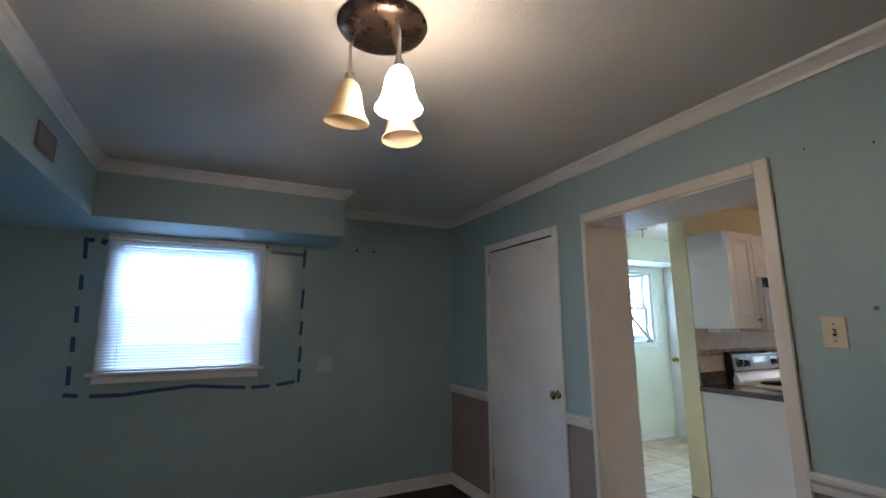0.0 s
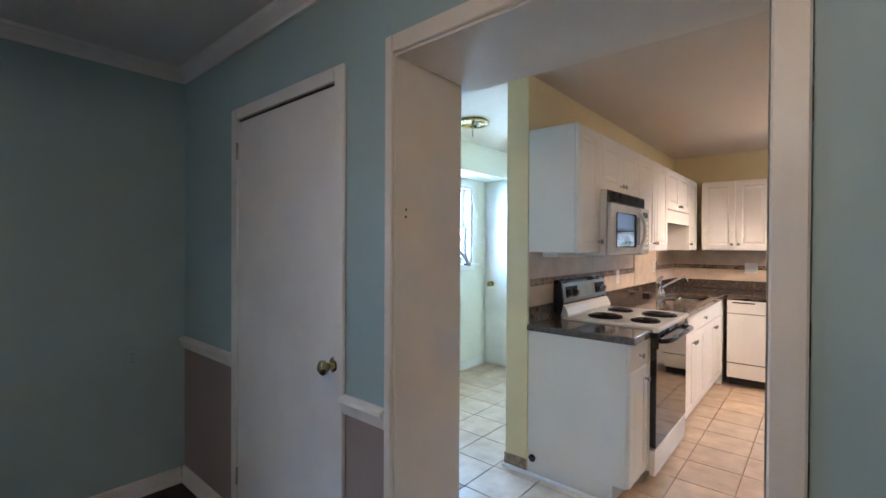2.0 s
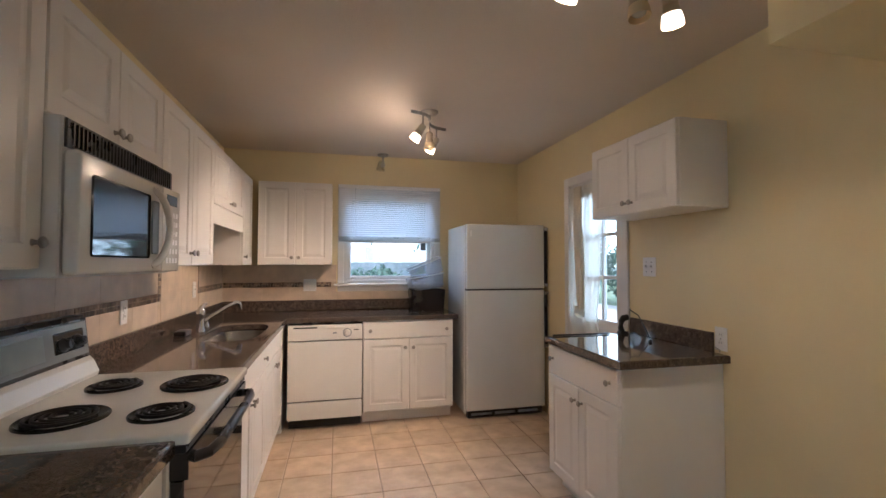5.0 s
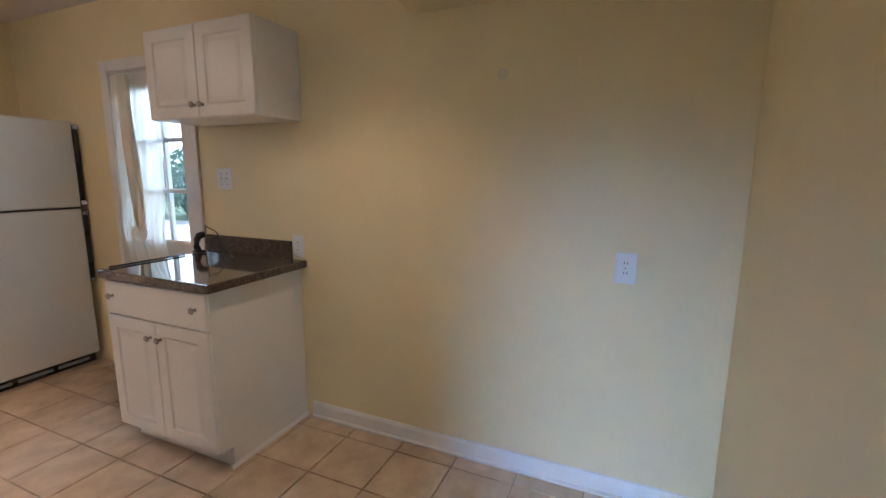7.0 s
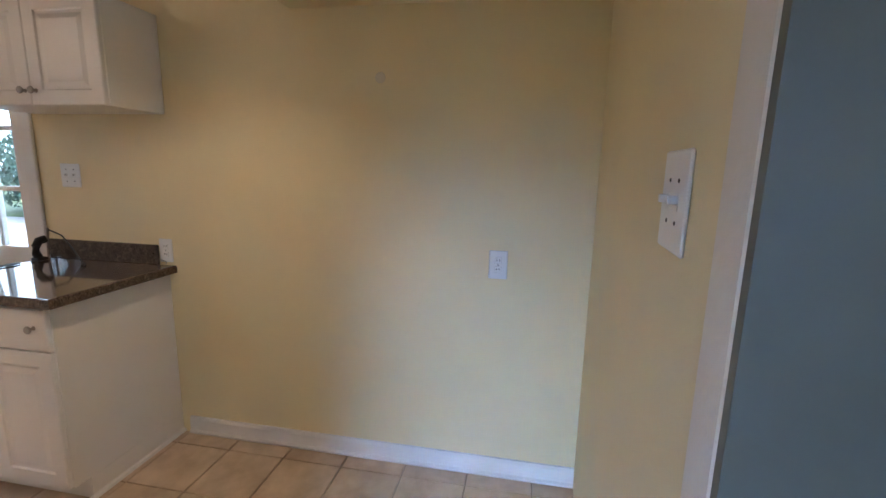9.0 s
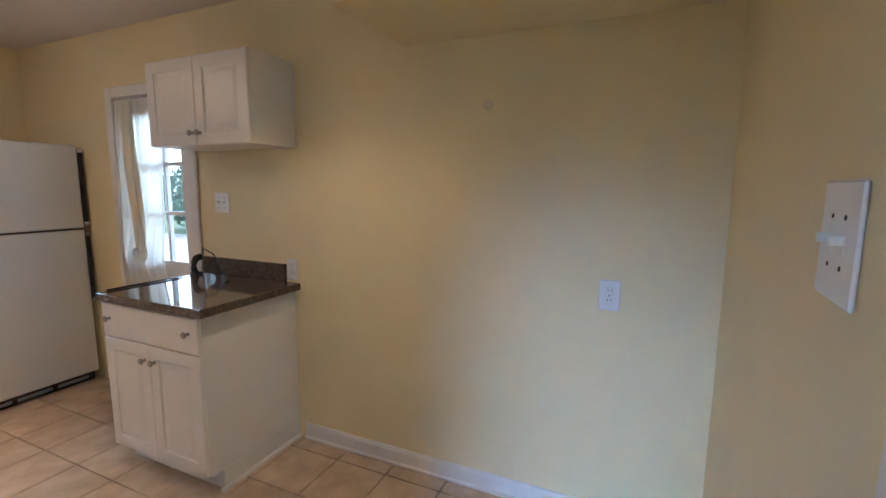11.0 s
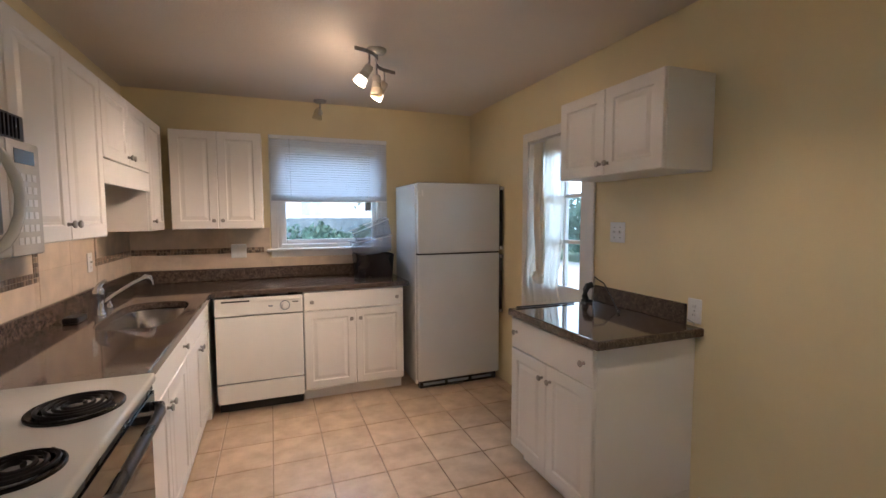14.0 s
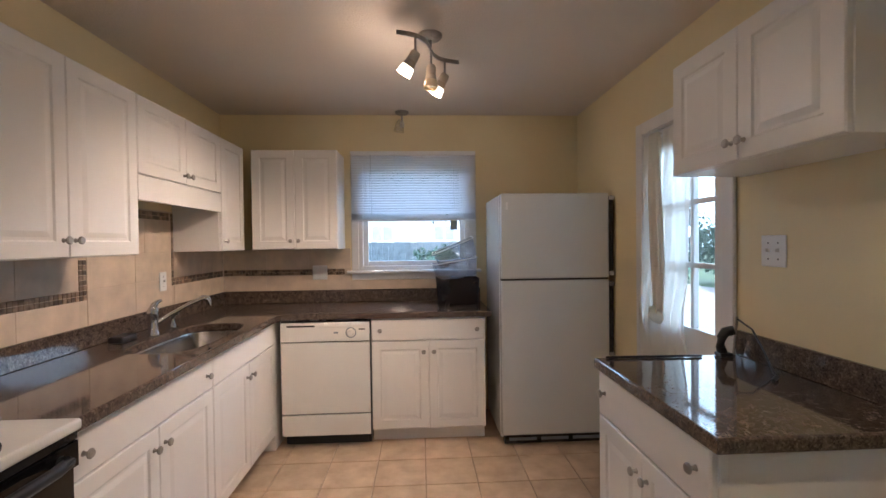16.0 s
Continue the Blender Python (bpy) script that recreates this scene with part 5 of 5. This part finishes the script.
part("cradle", bx((-0.03, -0.03, 0.0005), (0.04, 0.03, 0.022), 0.006, 2), M_BLACK, hs)
wr = thing("black_cable", pose(0, 0, 0), "thin black cable draped on the granite counter", "cable")
part("cable", tube([(W - 0.036, 2.58, TZ + 0.15), (W - 0.038, 2.50, TZ + 0.125), (W - 0.06, 2.42, TZ + 0.07), (W - 0.09, 2.34, TZ + 0.018), (W - 0.11, 2.30, TZ + 0.006), (W - 0.135, 2.27, TZ + 0.006)], 0.0035, 7), M_BLACK, wr, "", True)
part("plug", tube([(W - 0.125, 2.28, TZ + 0.008), (W - 0.165, 2.245, TZ + 0.008)], [0.008, 0.006], 8), M_BLACK, wr, "", True)
part("stand", tube([(W - 0.040, 2.60, TZ + 0.001), (W - 0.036, 2.585, TZ + 0.16)], 0.005, 7), M_NICKEL, wr, "", True)
wire = thing("wire", pose(0, 0, 0), "thin grey wire over the counter end", "wire")
part("wire", tube([(W - 0.02, 1.95, TZ + 0.03), (W - 0.03, 1.90, TZ + 0.022), (W - 0.06, 1.875, TZ + 0.018)], 0.002, 5), M_NICKEL, wire)
ul = thing("under_cabinet_light", pose(0.05, 1.12, UB - 0.002), "slim grey light bar under the wall cabinet", "light bar")
part("bar", bx((0.0, 0.0, -0.028), (0.10, 0.6, 0.0), 0.004), M_PLATE, ul)

# ---- outside ----
skyb = bmesh.new()
ring = [[skyb.verts.new((58 * math.cos(2 * math.pi * i / 32), 58 * math.sin(2 * math.pi * i / 32), z)) for i in range(32)] for z in (-1, 45)]
for i in range(32):
    skyb.faces.new((ring[0][i], ring[0][(i + 1) % 32], ring[1][(i + 1) % 32], ring[1][i]))
struct("backdrop_sky", skyb, M_SKYGLOW, "bright overcast sky far beyond the garden")
struct("ground", bx((-60, -60, -0.5), (60, 60, -0.35)), M_GRASS, "green lawn round the house")


def fence(x0, y0, x1, y1, label):
    d = Vector((x1 - x0, y1 - y0, 0))
    n = int(d.length / 0.16)
    f = thing("fence", pose(x0, y0, -0.35, 0, 0, math.degrees(math.atan2(d.y, d.x))), label, "fence")
    first = None
    for i in range(n):
        if first is None:
            first = ob = part("slat", bx((0.001, 0, 0.05), (0.159, 0.02, 1.75), 0.004), M_FENCE, f)
        else:
            ob = new("slat", first.data)
            ob.parent = f
        ob.location = (i * 0.16, 0, 0.02 * noise.noise((i * 0.7, 0, 0)))
    for z in (0.4, 1.45):
        part("rail", bx((0, 0.02, z), (d.length, 0.06, z + 0.09)), M_FENCE, f)


fence(-7, YF + 9.0, 6, YF + 9.0, "weathered grey board fence behind the lawn")


def tree(x, y, h, r, seed, label):
    rnd = random.Random(seed)
    t = thing("tree", pose(x, y, -0.36), label, "tree")
    part("trunk", tube([(0, 0, 0), (0.05, 0.02, h * 0.2), (-0.06, 0.05, h * 0.42), (0.02, 0, h * 0.7)], [0.2, 0.16, 0.12, 0.05], 10), M_BARK, t, "", True)
    limbs = bmesh.new()
    tips = []
    for i in range(9):
        a, z = rnd.uniform(0, 6.28), h * rnd.uniform(0.3, 0.6)
        e = (r * 0.7 * math.cos(a), r * 0.7 * math.sin(a), z + h * rnd.uniform(0.12, 0.35))
        tube([(0, 0, z), (e[0] * 0.5, e[1] * 0.5, z + (e[2] - z) * 0.35), e], [0.06, 0.04, 0.012], 6, limbs)
        tips.append(e)
    part("limbs", limbs, M_BARK, t)
    vs, fs = [], []
    for i in range(2600):
        c = rnd.choice(tips)
        p = Vector(c) + Vector((rnd.gauss(0, r * 0.26), rnd.gauss(0, r * 0.26), rnd.gauss(0, h * 0.09)))
        q = Euler((rnd.uniform(0, 6), rnd.uniform(0, 6), rnd.uniform(0, 6))).to_matrix()
        s, k = rnd.uniform(0.05, 0.11), len(vs)
        vs += [p + q @ Vector(v) * s for v in ((-1, 0, 0), (0, -0.5, 0.1), (1, 0, 0), (0, 0.5, 0.1))]
        fs.append((k, k + 1, k + 2, k + 3))
    me = bpy.data.meshes.new("crown")
    me.from_pydata(vs, [], fs)
    me.materials.append(M_LEAF)
    ob = new("crown", me)
    ob.parent = t


tree(-0.2, YF + 6.0, 5.5, 2.0, 3, "leafy garden tree with a slim trunk")
tree(4.2, YF + 7.0, 5.0, 2.0, 8, "leafy garden tree beside the fence")
tagged(obj("drive", bx((W + 0.6, -6, -0.36), (W + 9, 30, -0.345)), M_DRIVE), "pale concrete drive beside the house", "drive", kind="structure")


def bush(x, y, h, r, seed):
    """A rounded shrub: stems and a ragged crown of leaves."""
    rnd = random.Random(seed)
    b = thing("bush", pose(x, y, -0.36), "ragged green garden bush at the edge of the drive", "bush", "garden bushes")
    st_ = bmesh.new()
    for i in range(5):
        a = rnd.uniform(0, 6.28)
        tube([(0, 0, 0), (0.3 * r * math.cos(a), 0.3 * r * math.sin(a), h * 0.4), (0.6 * r * math.cos(a), 0.6 * r * math.sin(a), h * 0.8)], [0.04, 0.03, 0.01], 5, st_)
    part("stems", st_, M_BARK, b)
    vs, fs = [], []
    for i in range(3200):
        d = Vector((rnd.gauss(0, 1), rnd.gauss(0, 1), rnd.gauss(0, 1))).normalized() * rnd.uniform(0.55, 1.05)
        p = Vector((d.x * r, d.y * r, h * 0.55 + d.z * h * 0.48)) * (1 + 0.2 * noise.noise(d * 2 + Vector((seed, 0, 0))))
        q = Euler((rnd.uniform(0, 6), rnd.uniform(0, 6), rnd.uniform(0, 6))).to_matrix()
        s, k = rnd.uniform(0.05, 0.11), len(vs)
        vs += [p + q @ Vector(v) * s for v in ((-1, 0, 0), (0, -0.5, 0.1), (1, 0, 0), (0, 0.5, 0.1))]
        fs.append((k, k + 1, k + 2, k + 3))
    me = bpy.data.meshes.new("crown")
    me.from_pydata(vs, [], fs)
    me.materials.append(M_LEAF)
    new("crown", me).parent = b


for k in range(9):
    bush(W + 10 + 0.6 * math.sin(k * 2.1), 1.5 + k * 2.2, 2.9 + 0.5 * math.sin(k * 1.7), 1.5, 40 + k)
for k in range(7):
    bush(-3.0 + k * 1.7, YF + 7.6 + 0.4 * math.sin(k * 1.9), 1.35 + 0.3 * math.sin(k * 2.3), 0.95, 70 + k)
tree(W + 14, 12, 6.0, 2.4, 21, "tall leafy green tree behind the bushes")
hs2 = thing("house", pose(1.0, YF + 15.0, -0.36), "white sided neighbouring house with a dark roof", "house")
part("wall", bx((-6, 0, 0), (6, 7, 3.2)), M_SIDING, hs2)
rf = bmesh.new()
prof = [(-0.5, 3.15), (3.5, 5.4), (7.5, 3.15)]
va = [[rf.verts.new((x, y, z)) for y, z in prof] for x in (-6.4, 6.4)]
rf.faces.new(va[0]), rf.faces.new(va[1][::-1])
for i in range(3):
    rf.faces.new((va[0][i], va[1][i], va[1][(i + 1) % 3], va[0][(i + 1) % 3]))
bmesh.ops.recalc_face_normals(rf, faces=rf.faces[:])
part("roof", rf, M_ROOF, hs2)
for x in (-4.2, -1.0, 1.6, 4.4):
    wd = part("window", bx((x - 0.5, -0.03, 1.1), (x + 0.5, 0.0, 2.5)), M_TRIM, hs2)
    for c in (-0.22, 0.22):
        for r in (-0.33, 0.33):
            part("pane", bx((x + c - 0.19, -0.035, 1.8 + r - 0.29), (x + c + 0.19, -0.028, 1.8 + r + 0.29)), M_DARKWIN, wd)

# ---- tiles: wall tiles, mosaic, floor tiles ----


def box_mesh(name, sx, sy, sz, material, bevel):
    bm = bx((0, 0, 0), (sx, sy, sz))
    if bevel:
        top = [e for e in bm.edges if all(v.co.z > sz - 1e-5 for v in e.verts)]
        bmesh.ops.bevel(bm, geom=top, offset=bevel, segments=1, affect="EDGES")
    me = bpy.data.meshes.new(name)
    bm.to_mesh(me)
    bm.free()
    me.materials.append(material)
    return me


def piece(name, me, parent, m):
    ob = new(name, me)
    ob.parent = parent
    ob.matrix_local = m
    return ob


SPL = struct("wall_tiled_splash", box(bx((0.0005, 1.044, 1.012), (0.006, YF - 0.001, UB - 0.0)), (0.0005, 2.932, UB), (0.006, 3.769, 1.60)), M_SGROUT, "beige tiled wall between counter and wall cabinets")
SPF = struct("wall_tiled_splash_far", bx((0.007, YF - 0.006, 1.012), (1.02, YF - 0.0005, UB)), M_SGROUT, "beige tiled wall beside the window")
SPU = struct("wall_tiled_splash_sill", bx((1.02, YF - 0.006, 1.012), (2.07, YF - 0.0005, 1.088)), M_SGROUT, "beige tiled strip under the window sill")
ROT_L = Matrix(((0, 0, 1, 0), (1, 0, 0, 0), (0, 1, 0, 0), (0, 0, 0, 1)))       # local x,y,z -> world y,z,x
ROT_F = Matrix(((1, 0, 0, 0), (0, 0, -1, 0), (0, 1, 0, 0), (0, 0, 0, 1)))      # local x,y,z -> world x,z,-y
BZ0, BZ1 = 1.135, 1.183                                                       # mosaic band
TL = 0.305
cache = {}


def wall_tile(parent, rot, base_v, u0, u1, z0, z1):
    key = (round(u1 - u0, 4), round(z1 - z0, 4))
    if key not in cache:
        cache[key] = box_mesh("tile", u1 - u0 - 0.0016, z1 - z0 - 0.0016, 0.003, M_SPLASH, 0.0008)
    piece("tile", cache[key], parent, Matrix.Translation(base_v(u0 + 0.0011, z0 + 0.0011)) @ rot)


def tile_run(parent, rot, base_v, u0, u1, spans):
    n = max(1, round((u1 - u0) / TL))
    for i in range(n):
        for z0, z1 in spans:
            wall_tile(parent, rot, base_v, u0 + (u1 - u0) * i / n, u0 + (u1 - u0) * (i + 1) / n, z0, z1)


VL = lambda u, z: Vector((0.006, u, z))
VF = lambda u, z: Vector((u, YF - 0.006, z))
low, high = (1.013, BZ0), (BZ1, UB - 0.001)
# upright mosaic stripes frame the range and the sink
tile_run(SPL, ROT_L, VL, 1.046, 2.978, [low, high])
tile_run(SPL, ROT_L, VL, 3.03, 3.742, [(1.013, BZ1), high])
tile_run(SPL, ROT_L, VL, 3.77, YF - 0.012, [low, high])
tile_run(SPL, ROT_L, VL, 2.934, 3.742, [(UB, 1.543)])
tile_run(SPF, ROT_F, VF, 0.012, 1.018, [low, high])
tile_run(SPU, ROT_F, VF, 1.022, 2.06, [(1.013, 1.086)])
mos = box_mesh("mosaic", 0.0222, 0.0222, 0.0036, M_MOSAIC, 0.001)


def mosaic(parent, rot, base_v, u0, u1, z0, z1):
    u = u0
    while u + 0.0235 <= u1 + 1e-6:
        z = z0
        while z + 0.0235 <= z1 + 1e-6:
            piece("mosaic", mos, parent, Matrix.Translation(base_v(u + 0.001, z + 0.001)) @ rot)
            z += 0.024
        u += 0.024


mosaic(SPL, ROT_L, VL, 2.14, 3.028, BZ0, BZ1)
mosaic(SPL, ROT_L, VL, 2.98, 3.028, BZ1, UB)
mosaic(SPL, ROT_L, VL, 3.744, 3.768, BZ0, 1.595)
mosaic(SPL, ROT_L, VL, 3.768, YF - 0.012, BZ0, BZ1)
mosaic(SPL, ROT_L, VL, 3.05, 3.744, 1.545, 1.595)
mosaic(SPF, ROT_F, VF, 0.012, 0.99, BZ0, BZ1)
rest = bmesh.new()
for i in range(45):
    for j in range(2):
        u, z = 1.05 + i * 0.024, BZ0 + j * 0.024
        box(rest, (0.006, u + 0.001, z + 0.001), (0.0096, u + 0.0232, z + 0.0232))
mr_ = part("mosaic_rest", rest, M_MOSAIC, SPL)
tagged(mr_, kind="stuff")

FT = struct("floor_tiles", bx((XM, -0.19, -0.0118), (W, YF, -0.011)), M_GROUT, "beige ceramic tile floor with brown grout")
P, X0T, Y0T = 0.300, 1.604, 3.07
shared = {}
ix0, ix1 = int((XM - X0T) / P) - 1, int((W - X0T) / P) + 1
iy0, iy1 = int((0.0 - Y0T) / P) - 2, int((YF - Y0T) / P) + 1
for i in range(ix0, ix1 + 1):
    for j in range(iy0, iy1 + 1):
        x0, x1 = max(XM + 0.002, X0T + i * P), min(W - 0.002, X0T + (i + 1) * P)
        y0, y1 = max(-0.185, Y0T + j * P), min(YF - 0.002, Y0T + (j + 1) * P)
        if x1 - x0 < 0.03 or y1 - y0 < 0.03:
            continue
        key = (round(x1 - x0, 3), round(y1 - y0, 3))
        if key not in shared:
            shared[key] = box_mesh("tile", x1 - x0 - 0.006, y1 - y0 - 0.006, 0.0105, M_TILE, 0.002)
        piece("tile", shared[key], FT, pose(x0 + 0.003, y0 + 0.003, -0.011 + 0.0008 * noise.noise((i * 1.7, j * 2.3, 0))))
